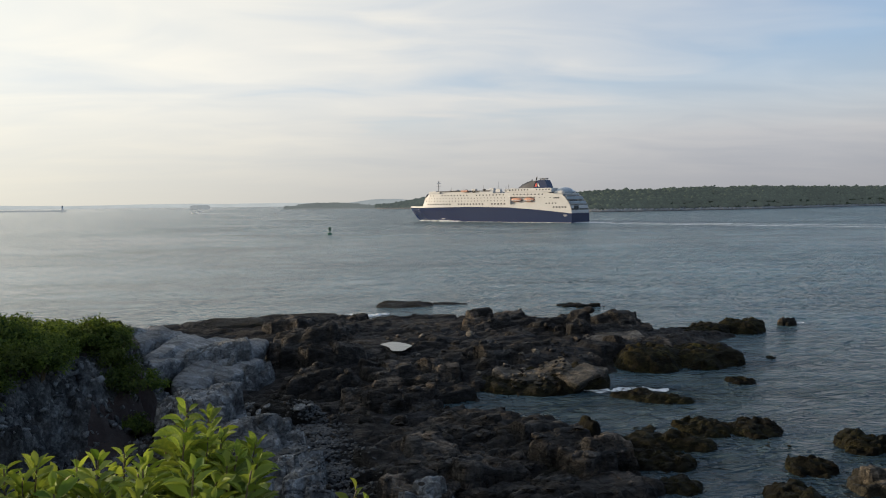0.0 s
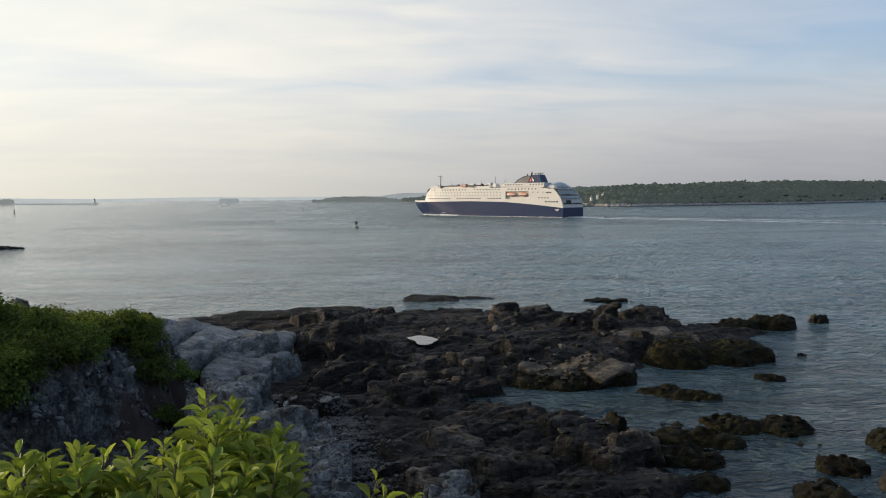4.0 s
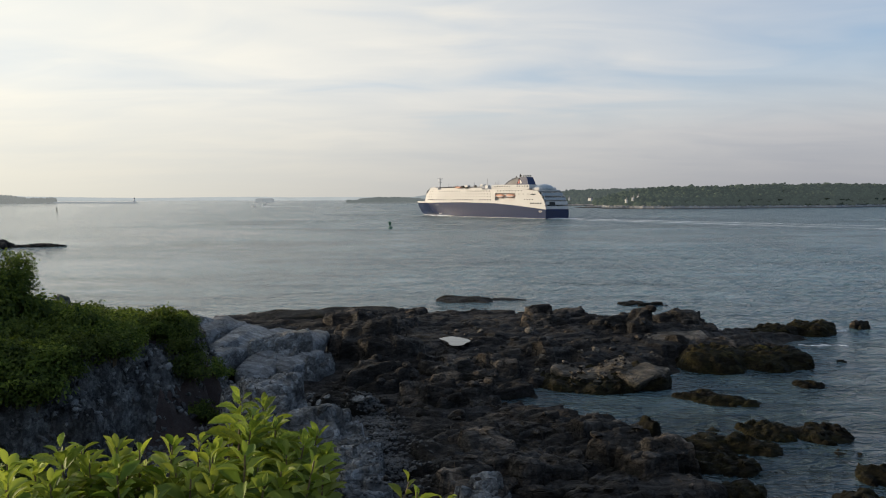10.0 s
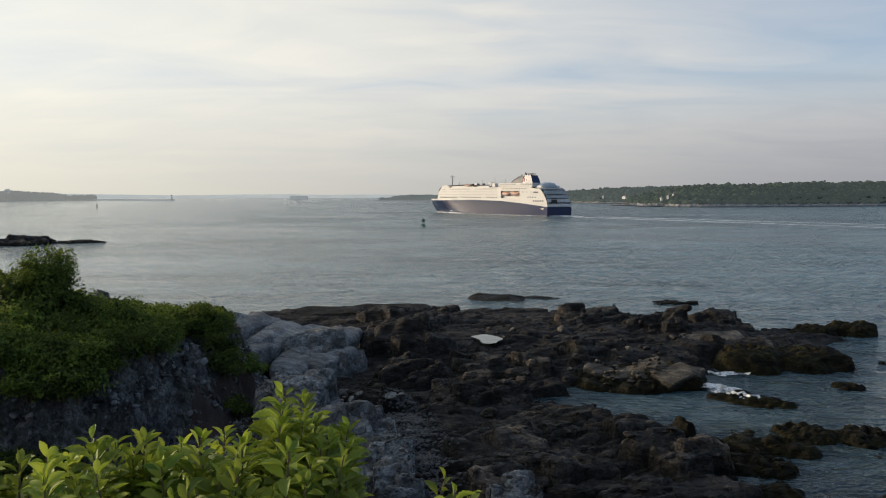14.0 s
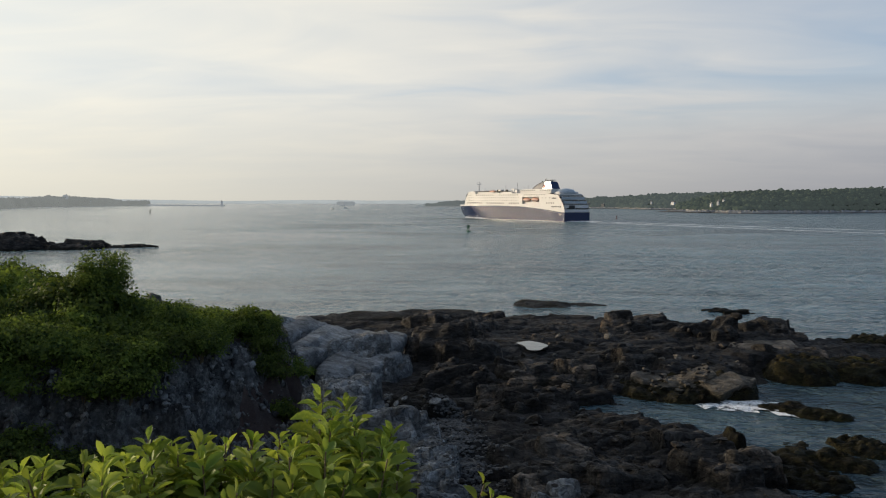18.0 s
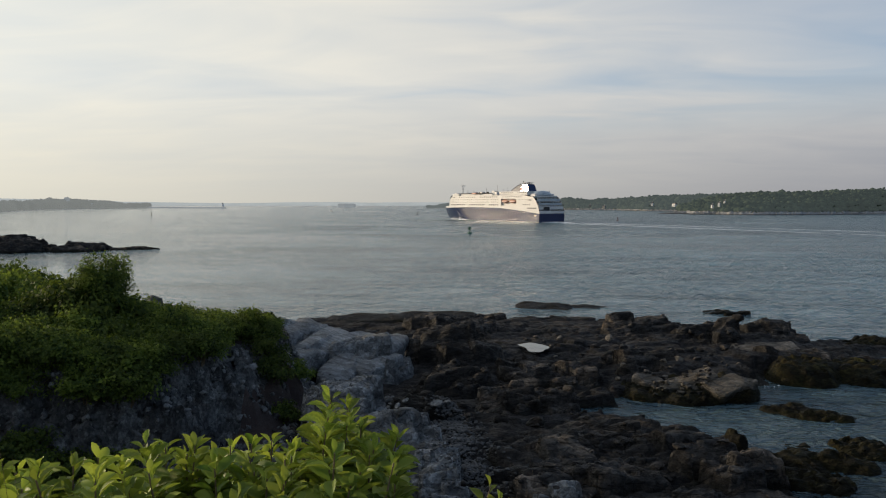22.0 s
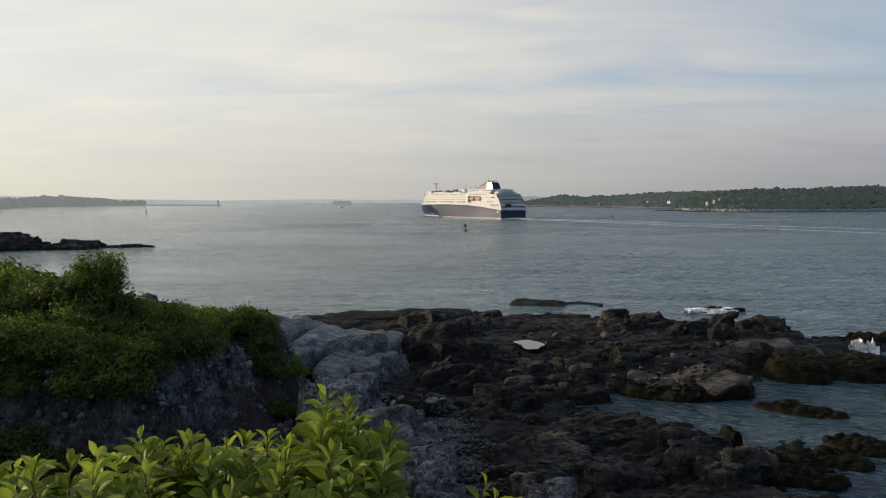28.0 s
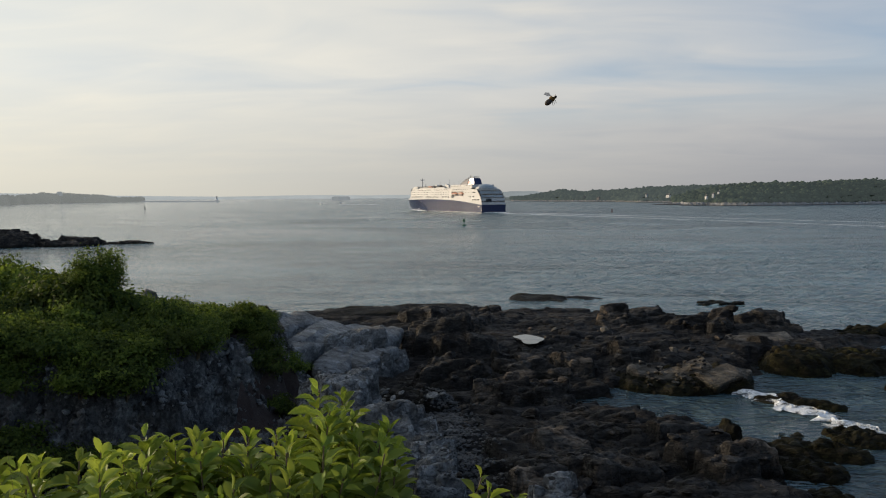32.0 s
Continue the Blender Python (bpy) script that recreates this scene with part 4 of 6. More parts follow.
def wooded_shore(name, label, stations, depth, count, seed, rock=4.0, crown=5.0, rock_mat=None, leaf=None, canopy=9.0):
    """A wooded shore along stations (azimuth, distance, height of the tree tops): rock band, land and its woods."""
    az, dist, top = (np.array(v, float) for v in zip(*stations))
    rng = np.random.default_rng(seed)
    s = np.linspace(az[0], az[-1], COLS)
    d0, t0 = np.interp(s, az, dist), np.interp(s, az, top)
    d0 = d0 + 16 * fbm(s * 3, s * 0, 6, seed, 0.6)
    rows, prof = [], ((-12, -3), (0, 0.4), (4, 0.5), (9, 0.9), (14, 1.0))
    for off, k in prof:
        rows.append(np.stack([(d0 + off) * np.sin(np.radians(s)), (d0 + off) * np.cos(np.radians(s)),
                              (rock * k if k > 0 else k) + rock * 1.3 * fbm(s * 14, s * 0 + off, 5, seed + 1, 0.65) * (1 if off > 0 else 0.3)], -1))
    for u in (0.12, 0.4, 0.75, 1.0):
        r = d0 + 14 + depth * u
        z = np.maximum(rock, (t0 - canopy) * min(1, 0.25 + u * 1.6) * (1 if u < 0.9 else 0.8))
        rows.append(np.stack([r * np.sin(np.radians(s)), r * np.cos(np.radians(s)), z], -1))
    land = tagged(new(name, None), label, "island", kind="structure")
    part("shore_rocks", quick_mesh("shore_rocks", np.concatenate(rows[:5]), grid_quads(5, COLS), rock_mat or FAR_SHORE), parent=land)
    part("land", quick_mesh("land", np.concatenate(rows[4:]), grid_quads(5, COLS), rock_mat or FAR_LAND), parent=land)
    i = rng.uniform(0, COLS - 1, count)
    u = rng.random(count) ** 1.3
    aa, rr = np.interp(i, range(COLS), s), np.interp(i, range(COLS), d0) + 18 + depth * u
    tt = np.interp(i, range(COLS), t0)
    size = crown * (0.45 + 0.9 * rng.random(count) ** 1.6)
    zz = np.maximum(rock + 1, (tt - canopy) * np.minimum(1, 0.25 + u * 1.6)) + 0.85 * canopy - size * 0.9 + (rng.normal(0, 0.15, count) + 0.55 * fbm(aa * 4, rr / 60, 3, seed)) * canopy
    zz = np.where(u < 0.06, np.maximum(rock + 1.5, zz - 5), zz)
    c = np.stack([rr * np.sin(np.radians(aa)), rr * np.cos(np.radians(aa)), zz], -1)
    sz = np.stack([size, size, size * rng.uniform(0.55, 0.85, count)], -1)
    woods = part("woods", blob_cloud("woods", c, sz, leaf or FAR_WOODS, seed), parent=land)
    woods["kind"] = "stuff"
    return land


FAR_SHORE = rock_surface("far_shore_rock", (0.50, 0.48, 0.44), (0.30, 0.29, 0.27), (0.50, 0.46, 0.40), (0.10, 0.095, 0.088), 1.3)
FAR_LAND = surface("far_land", (0.05, 0.075, 0.03), 0.95, grain=(0.035, 0.055, 0.025), stain=(0.09, 0.10, 0.05), wear=0.02, fine=0.3)


def haze_glow_surface(name, tint, glow, body=0.02, hue=(1, 1, 1), vary=0.0):
    """Backdrop land or stone whose glow is painted haze: the bright air before it."""
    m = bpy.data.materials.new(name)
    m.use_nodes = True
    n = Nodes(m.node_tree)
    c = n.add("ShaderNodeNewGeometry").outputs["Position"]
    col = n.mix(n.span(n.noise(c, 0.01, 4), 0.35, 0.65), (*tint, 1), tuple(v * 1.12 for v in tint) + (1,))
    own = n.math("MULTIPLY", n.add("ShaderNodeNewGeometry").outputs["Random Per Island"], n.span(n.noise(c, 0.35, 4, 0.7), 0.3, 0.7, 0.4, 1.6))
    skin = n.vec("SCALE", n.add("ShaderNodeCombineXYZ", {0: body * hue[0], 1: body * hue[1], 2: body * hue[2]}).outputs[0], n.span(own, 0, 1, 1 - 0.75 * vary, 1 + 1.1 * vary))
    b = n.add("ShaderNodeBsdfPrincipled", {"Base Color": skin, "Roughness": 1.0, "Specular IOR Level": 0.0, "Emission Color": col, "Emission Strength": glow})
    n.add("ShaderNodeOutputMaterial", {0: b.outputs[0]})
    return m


# the glow colours below are haze painted in, mostly paler with distance
FAR_WOODS = haze_glow_surface("hazed_far_woods", (0.036, 0.045, 0.045), 1.0, 0.036, (0.78, 1.0, 0.62), 0.6)
MID_WOODS = haze_glow_surface("hazed_mid_woods", (0.060, 0.073, 0.073), 1.0, 0.026, (0.8, 1.0, 0.7), 0.6)
HAZE_LEAF = haze_glow_surface("hazy_hills", (0.39, 0.42, 0.425), 1.0)
MIST_GREEN = haze_glow_surface("hazy_woods", (0.115, 0.132, 0.130), 1.0, 0.03)
MIST_SHORE = haze_glow_surface("hazy_rocks", (0.16, 0.17, 0.17), 1.0, 0.06)
HAZE_DARK = haze_glow_surface("hazy_island", (0.25, 0.28, 0.29), 1.0)
MIST_STONE = haze_glow_surface("hazy_granite", (0.22, 0.24, 0.25), 1.0, 0.06)
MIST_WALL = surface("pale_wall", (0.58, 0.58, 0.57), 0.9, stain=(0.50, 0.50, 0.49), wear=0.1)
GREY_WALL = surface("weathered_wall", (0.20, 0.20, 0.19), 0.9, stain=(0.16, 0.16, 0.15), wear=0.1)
MIST_LEAF = haze_glow_surface("misty_woods", (0.185, 0.195, 0.185), 1.0, 0.05)

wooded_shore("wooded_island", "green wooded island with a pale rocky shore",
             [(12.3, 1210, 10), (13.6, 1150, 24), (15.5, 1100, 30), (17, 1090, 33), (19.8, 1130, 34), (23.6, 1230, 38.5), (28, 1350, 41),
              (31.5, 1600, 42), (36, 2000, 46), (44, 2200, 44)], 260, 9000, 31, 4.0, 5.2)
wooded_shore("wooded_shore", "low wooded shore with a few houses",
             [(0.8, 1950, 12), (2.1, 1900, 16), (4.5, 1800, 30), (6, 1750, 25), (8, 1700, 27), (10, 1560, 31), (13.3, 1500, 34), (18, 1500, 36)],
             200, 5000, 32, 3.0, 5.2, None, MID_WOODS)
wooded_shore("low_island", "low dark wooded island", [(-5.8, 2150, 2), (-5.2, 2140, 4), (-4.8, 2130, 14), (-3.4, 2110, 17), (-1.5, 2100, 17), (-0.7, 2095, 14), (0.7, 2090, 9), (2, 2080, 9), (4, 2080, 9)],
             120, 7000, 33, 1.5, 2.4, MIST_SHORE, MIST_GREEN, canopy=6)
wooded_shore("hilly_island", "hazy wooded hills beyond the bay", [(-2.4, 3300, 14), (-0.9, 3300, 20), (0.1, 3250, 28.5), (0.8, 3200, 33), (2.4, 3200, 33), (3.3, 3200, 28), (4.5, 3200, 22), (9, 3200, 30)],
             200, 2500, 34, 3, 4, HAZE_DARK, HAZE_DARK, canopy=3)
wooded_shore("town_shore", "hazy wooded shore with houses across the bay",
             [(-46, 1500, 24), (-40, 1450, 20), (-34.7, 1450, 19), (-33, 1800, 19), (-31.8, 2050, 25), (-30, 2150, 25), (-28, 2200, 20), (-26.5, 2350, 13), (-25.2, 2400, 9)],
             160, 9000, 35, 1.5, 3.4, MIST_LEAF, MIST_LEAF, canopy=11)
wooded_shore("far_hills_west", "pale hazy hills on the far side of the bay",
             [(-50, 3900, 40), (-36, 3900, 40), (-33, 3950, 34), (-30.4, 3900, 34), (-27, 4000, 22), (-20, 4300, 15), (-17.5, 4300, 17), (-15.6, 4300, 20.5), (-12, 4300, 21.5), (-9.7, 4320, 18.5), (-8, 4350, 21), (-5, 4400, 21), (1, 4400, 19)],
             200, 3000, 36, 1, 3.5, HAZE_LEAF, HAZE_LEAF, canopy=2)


def make_breakwater():
    a, b = Vector((*polar(-26, 2440), 0)), Vector((*polar(-20.25, 2230), 0))
    run, side = (b - a), (b - a).normalized().cross(Vector((0, 0, 1)))
    bm = bmesh.new()
    rings = []
    for k in range(60):
        p = a + run * k / 59 + side * 0.3 * math.sin(k * 1.7)
        h = 3.6 + 0.4 * math.sin(k * 2.3)
        rings.append([bm.verts.new(p + side * o + Vector((0, 0, z))) for o, z in ((-9, -2), (-3, h), (3, h), (9, -2))])
    for r, q in zip(rings, rings[1:]):
        for i in range(3):
            bm.faces.new((r[i], q[i], q[i + 1], r[i + 1]))
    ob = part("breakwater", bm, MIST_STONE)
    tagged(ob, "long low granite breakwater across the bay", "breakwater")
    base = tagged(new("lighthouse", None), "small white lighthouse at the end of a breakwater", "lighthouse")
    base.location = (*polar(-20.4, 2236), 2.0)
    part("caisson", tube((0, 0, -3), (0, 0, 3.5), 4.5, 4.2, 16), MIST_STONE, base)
    part("tower", tube((0, 0, 3.5), (0, 0, 10.5), 2.7, 1.9, 16), HOUSE_WHITE, base)
    part("gallery", tube((0, 0, 10.5), (0, 0, 10.9), 2.5, 2.5, 16), STEEL, base)
    part("lantern", tube((0, 0, 10.9), (0, 0, 12.8), 1.3, 1.3, 10), GLASS, base)
    part("roof", tube((0, 0, 12.8), (0, 0, 14.2), 1.6, 0.1, 10), STEEL, base)


def make_fort():
    fort = tagged(new("granite_fort", None), "low granite harbour fort on a ledge in the bay", "fort")
    fort.location = (*polar(-11.65, 2760), 0)
    bm = bmesh.new()
    bmesh.ops.create_cone(bm, cap_ends=True, segments=6, radius1=34, radius2=33, depth=10.5, matrix=Matrix.Translation((0, 0, 6)))
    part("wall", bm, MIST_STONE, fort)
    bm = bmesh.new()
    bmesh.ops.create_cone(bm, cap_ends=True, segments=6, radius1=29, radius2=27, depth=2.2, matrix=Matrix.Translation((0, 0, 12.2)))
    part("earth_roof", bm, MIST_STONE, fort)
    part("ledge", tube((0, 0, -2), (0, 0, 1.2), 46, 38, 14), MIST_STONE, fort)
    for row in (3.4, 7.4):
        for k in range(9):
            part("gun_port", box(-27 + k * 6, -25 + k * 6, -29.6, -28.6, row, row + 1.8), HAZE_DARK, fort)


def house(x, y, z, w, d, h, turn, label, wall=None, roof=None):
    ob = tagged(new("house", None), label, "house", "houses on the wooded shore")
    ob.matrix_basis = pose(x, y, z, 0, 0, turn)
    part("wall", box(-w / 2, w / 2, -d / 2, d / 2, -3, h), wall or HOUSE_WHITE, ob)
    bm = bmesh.new()
    p = [bm.verts.new(c) for c in ((-w / 2 - .4, -d / 2 - .4, h), (w / 2 + .4, -d / 2 - .4, h), (w / 2 + .4, d / 2 + .4, h), (-w / 2 - .4, d / 2 + .4, h),
                                   (-w / 2 - .4, 0, h + d * 0.42), (w / 2 + .4, 0, h + d * 0.42))]
    for f in ((0, 1, 5, 4), (2, 3, 4, 5), (0, 4, 3), (1, 2, 5), (3, 2, 1, 0)):
        bm.faces.new([p[i] for i in f])
    part("roof", bm, roof or SHINGLE, ob)
    part("chimney", box(w * 0.2, w * 0.2 + 0.9, -0.5, 0.5, h + 1, h + d * 0.42 + 1.4), GRANITE, ob)
    for k in range(int(w // 3)):
        for r in range(int(h // 2.8)):
            part("window", box(-w / 2 + 1.2 + k * 3, -w / 2 + 2.3 + k * 3, -d / 2 - 0.06, -d / 2 + 0.1, 1 + r * 2.8, 2.5 + r * 2.8), GLASS, ob)
    return ob


make_breakwater()
make_fort()
for az, d, z, w, dd, h, turn, label in ((10.45, 1555, 13, 9, 8, 7, 20, "white gabled house among the trees"),
                                        (11.95, 1540, 12, 22, 9, 6, -10, "long white house among the trees"),
                                        (14.5, 1130, 11.5, 9, 6, 3.5, -20, "low white cottage above the shore"),
                                        (14.95, 1140, 13.5, 7, 7, 6, 15, "white gabled house on the wooded slope"),
                                        (15.3, 1150, 16, 6, 6, 6, 15, "small white house on the wooded slope"),
                                        (7.1, 1690, 7, 16, 9, 5, 5, "grey house close to the shore"),
                                        (6.1, 1730, 9, 10, 8, 5, 25, "grey house among the trees"),
                                        (-30.4, 2190, 21, 26, 15, 13, 0, "large pale building above the town shore"),
                                        (-28.9, 2215, 10, 12, 10, 6, -10, "pale house on the town shore")):
    x, y = polar(az, d + 3)
    house(x, y, z, w * 0.42, dd * 0.42, h * 0.42, -az + turn - 40, label, GREY_WALL if "grey" in label else MIST_STONE if az < -20 else MIST_WALL, MIST_STONE if az < -20 else None)

outcrop("rocky_point", *polar(12.4, 1195), -0.5, 34, 9, 4.2, -12, 90, FAR_SHORE, "low pale rocky tongue off the wooded island")
outcrop("rocky_point", *polar(14.2, 1130), -0.5, 30, 9, 5.0, -14, 91, FAR_SHORE, "low pale rocky tongue off the wooded island")

# ---- the ferry: origin amidships at the transom on the waterline, bow along y ----
def hull_top(s):
    return float(np.interp(s, (0, 5, 28, 53, 88, 126, 150, 161), (7.2, 7.7, 9.8, 11.5, 12.1, 11.6, 11.3, 11.6)))


def half_beam(s, z):
    deck = 12.85 * (1 - max(0.0, (s - 116) / 45) ** 2.3) if s < 161 else 0.0
    line = 12.85 * (1 - max(0.0, (s - 96) / 54) ** 1.7) if s < 150 else 0.0
    k = min(1.0, max(0.0, z / 11.0)) ** 0.7
    return max(0.25, line + (deck - line) * k)


def loft(rings, close_ends=False):
    """A skin through rings of equal length."""
    bm = bmesh.new()
    vs = [[bm.verts.new(p) for p in r] for r in rings]
    for a, b in zip(vs, vs[1:]):
        for i in range(len(a) - 1):
            bm.faces.new((a[i], a[i + 1], b[i + 1], b[i]))
    if close_ends:
        bm.faces.new(vs[0])
        bm.faces.new(vs[-1][::-1])
    return bm


def side_plating(x_sign, s_list, z_of, skip=None, thick=0.0):
    bm = bmesh.new()
    cols = [[bm.verts.new((x_sign * (half_beam(s, z) + thick), s, z)) for z in z_of(s)] for s in s_list]
    for i, (a, b) in enumerate(zip(cols, cols[1:])):
        for j in range(len(a) - 1):
            if skip and skip(s_list[i], s_list[i + 1], j):
                continue
            f = (a[j], b[j], b[j + 1], a[j + 1])
            bm.faces.new(f if x_sign > 0 else f[::-1])
    return bm


def make_ferry():
    ship = tagged(new("car_ferry", None), "large white and navy-blue car ferry under way", "ferry")
    # hull
    s_hull = [0, 3, 8, 15, 28, 40, 53, 70, 88, 96, 104, 112, 119, 126, 132, 138, 143, 147, 150, 153, 156, 158.5, 160.3, 161]
    rings = []
    for s in s_hull:
        t = hull_top(s)
        lo = -2.0 if s <= 149 else -2.0 + (t + 1.2) * ((s - 149) / 12) ** 0.8
        zs = [lo + (t - lo) * k / 9 for k in range(10)]
        left = [(-half_beam(s, z), s, z) for z in zs[::-1]]
        rings.append(left + [(half_beam(s, z), s, z) for z in zs])
    hull = part("hull", loft(rings, True), NAVY, ship, "glossy navy blue hull")
    hull.data.shade_smooth()
    hull.data.set_sharp_from_angle(angle=radians(35))
    # white rail along the hull's edge
    edge = []
    for s in s_hull:
        t = hull_top(s)
        edge.append([(-half_beam(s, t) - 0.12, s, t - 0.25), (-half_beam(s, t) - 0.12, s, t + 0.9 * ease(s, 120, 140)),
                     (half_beam(s, t) + 0.12, s, t + 0.9 * ease(s, 120, 140)), (half_beam(s, t) + 0.12, s, t - 0.25)])
    part("bulwark", loft(edge, True), WHITE, ship, "white bulwark at the bow")
    # white side plating with the lifeboat recess left open
    s_side = [0, 0.8, 2, 3.5, 5.5, 8, 12, 20, 30, 41, 52, 62, 75, 88, 100, 110, 119, 126, 131, 136, 139.5]

    def levels(s):
        t = hull_top(s) - 0.1
        top = 22.0 if s >= 20 else 20.6
        if s < 8:
            top = t + 0.4 + (20.6 - t - 0.4) * (s / 8) ** 0.55
        if s > 134:
            top = 22.0 - (s - 134) * 1.6
        mid = min(13.4, t + (top - t) * 0.3), min(19.0, t + (top - t) * 0.75)
        return [t, mid[0], mid[1], top]

    for sign, nm in ((-1, "port"), (1, "starboard")):
        bm = side_plating(sign, s_side, levels, lambda a, b, j: a >= 30 and b <= 52 and j == 1)
        part("side_plating", bm, WHITE, ship)
        part("recess_wall", box(sign * 11.0 - 0.15, sign * 11.0 + 0.15, 30, 52, 13.2, 19.2), WHITE, ship)
        part("recess_floor", box(min(sign * 11.0, sign * 12.8), max(sign * 11.0, sign * 12.8), 30, 52, 13.1, 13.39), GREY_DECK, ship)
        part("recess_roof", box(min(sign * 11.0, sign * 12.8), max(sign * 11.0, sign * 12.8), 30, 52, 19.02, 19.3), WHITE, ship)
        for y in (30.1, 51.9):
            part("recess_end", box(min(sign * 11.0, sign * 12.8), max(sign * 11.0, sign * 12.8), y - 0.1, y + 0.1, 13.4, 19.0), WHITE, ship)
        for c in (35.6, 46.4):
            boat = bmesh.new()
            bmesh.ops.create_uvsphere(boat, u_segments=14, v_segments=9, radius=1)
            for v in boat.verts:
                v.co = Vector((sign * 12.3 + v.co.x * 1.5, c + v.co.y * 4.9 * (1 if abs(v.co.z) < 0.5 else 0.9),
                               16.9 + v.co.z * (1.5 if v.co.z > 0 else 1.6)))
            lb = part("lifeboat", boat, ORANGE, ship, "orange enclosed lifeboat")
            part("hull_band", box(sign * 12.3 - 1.58, sign * 12.3 + 1.58, c - 3.9, c + 3.9, 16.2, 16.7, 0.2), WHITE, lb)
            for y in (c - 3.4, c + 3.4):
                part("davit", tube((sign * 11.2, y, 19.2), (sign * 12.5, y, 18.3), 0.2, 0.16), WHITE, ship)
    # decks and front
    part("main_roof", loft([[(-half_beam(s, 20) + 0.05, s, 21.9), (half_beam(s, 20) - 0.05, s, 21.9)] for s in (20, 60, 100, 119, 126, 131, 134)]), GREY_DECK, ship)
    part("aft_roof", box(-12.8, 12.8, 8, 20, 20.3, 20.55), GREY_DECK, ship)
    part("front", loft([[(-half_beam(s, z), s, z), (0, s + 1.5, z), (half_beam(s, z), s, z)] for s, z in ((139.5, 11.0), (138.6, 14.4), (136.4, 18.4), (134, 22.0))]), WHITE, ship)
    part("fore_deck", loft([[(-half_beam(s, 11), s, hull_top(s) + 0.1), (half_beam(s, 11), s, hull_top(s) + 0.1)] for s in (137, 143, 150, 156, 160)]), GREY_DECK, ship)
    part("bridge_glass", loft([[(-half_beam(s, z) - 0.1, s, z), (0, s + 1.62, z), (half_beam(s, z) + 0.1, s, z)] for s, z in ((135.7, 19.7), (134.9, 21.1))]), GLASS, ship)
    # top deck structures
    part("bridge_house", box(-11, 11, 121, 132, 21.9, 23.9, 0.2), WHITE, ship)
    part("long_house", box(-9.5, 9.5, 70, 121, 21.9, 23.5, 0.15), WHITE, ship)
    part("canopy", box(-10.2, 10.2, 76, 124, 24.0, 24.25), BROWN, ship)
    part("funnel_house", box(-11.9, 11.9, 17, 54, 21.9, 25.2, 0.3), WHITE, ship)
    part("aft_house", box(-9.8, 9.8, 9.0, 17, 20.5, 23.2, 1.0), WHITE, ship)
    dome = bmesh.new()
    bmesh.ops.create_uvsphere(dome, u_segments=28, v_segments=14, radius=1, matrix=Matrix.Translation((0, 13.2, 22.2)) @ Matrix.Diagonal((8.8, 6.0, 3.5, 1)))
    roof = part("dome_roof", dome, PALE_GLASS, ship, "pale glazed dome over the aft lounge")
    roof.data.shade_smooth()
    # funnel: navy casing aft, a silver swept fairing with a rounded nose before it
    def casing(stations, nose):
        prof = []
        for z, front, back, w in stations:
            ring = [(-w, back, z), (-w, front - nose, z)]
            if nose:
                ring += [(-w * math.cos(a), front - nose + nose * math.sin(a), z) for a in np.linspace(0.2, math.pi - 0.2, 9)]
            prof.append(ring + [(w, front - nose, z), (w, back, z), (-w, back, z)])
        bm = loft(prof)
        bm.verts.ensure_lookup_table()
        bm.faces.new(list(bm.verts)[-len(prof[0]):-1])
        return bm

    funnel = part("funnel", casing(((25.2, 37, 25.0, 4.3), (28.5, 35.5, 26.2, 3.9), (31.2, 34, 27.6, 3.5)), 0), NAVY, ship, "navy blue funnel casing")
    fairing = part("fairing", casing(((25.2, 53, 36.9, 4.6), (27.2, 50.5, 36.4, 4.3), (29.2, 46.8, 35.6, 4.0), (30.8, 42.0, 34.9, 3.6)), 5.0), SILVER, funnel, "silver swept funnel fairing")
    fairing.data.shade_smooth()
    fairing.data.set_sharp_from_angle(angle=radians(40))
    for i in range(7):
        part("exhaust_pipe", tube((-1.5 + i % 2 * 3, 49 - i * 2.1, 26.6 + i * 0.85), (-1.5 + i % 2 * 3, 48 - i * 2.1, 28.5 + i * 0.85), 0.35), BROWN, funnel)
    for x in (-2, 0, 2):
        for y in (29, 32.5):
            part("uptake", tube((x, y, 31.1), (x, y - 0.6, 32.6), 0.32), STEEL, funnel)
    part("uptake_rail", box(-3.0, 3.0, 27.8, 34, 32.5, 32.65), STEEL, funnel)
    for sign in (-1, 1):
        bm = bmesh.new()
        q = [bm.verts.new((sign * x, y, z)) for x, y, z in ((4.35, 34.0, 26.4), (4.35, 36.2, 26.4), (3.95, 34.4, 29.6))]
        bm.faces.new(q)
        part("funnel_mark", bm, RED, funnel, "red mark on the funnel")
        bm = bmesh.new()
        q = [bm.verts.new((sign * x, y, z)) for x, y, z in ((4.35, 31.4, 26.4), (4.35, 33.0, 26.4), (3.98, 33.6, 29.4))]
        bm.faces.new(q)
        part("funnel_mark", bm, WHITE, funnel, "white mark on the funnel")
    # mast, radar and deck gear
    mast = part("mast", tube((0, 131, 24), (0, 131, 33), 0.45, 0.22), STEEL, ship, "tall grey signal mast")
    part("radar", box(-2.2, 2.2, 130.4, 130.8, 30.6, 31.0), WHITE, mast)
    part("yard", box(-2.8, 2.8, 130.9, 131.1, 32.0, 32.2), STEEL, mast)
    part("mast_platform", box(-1.3, 1.3, 130, 132, 28.4, 28.6), STEEL, mast)
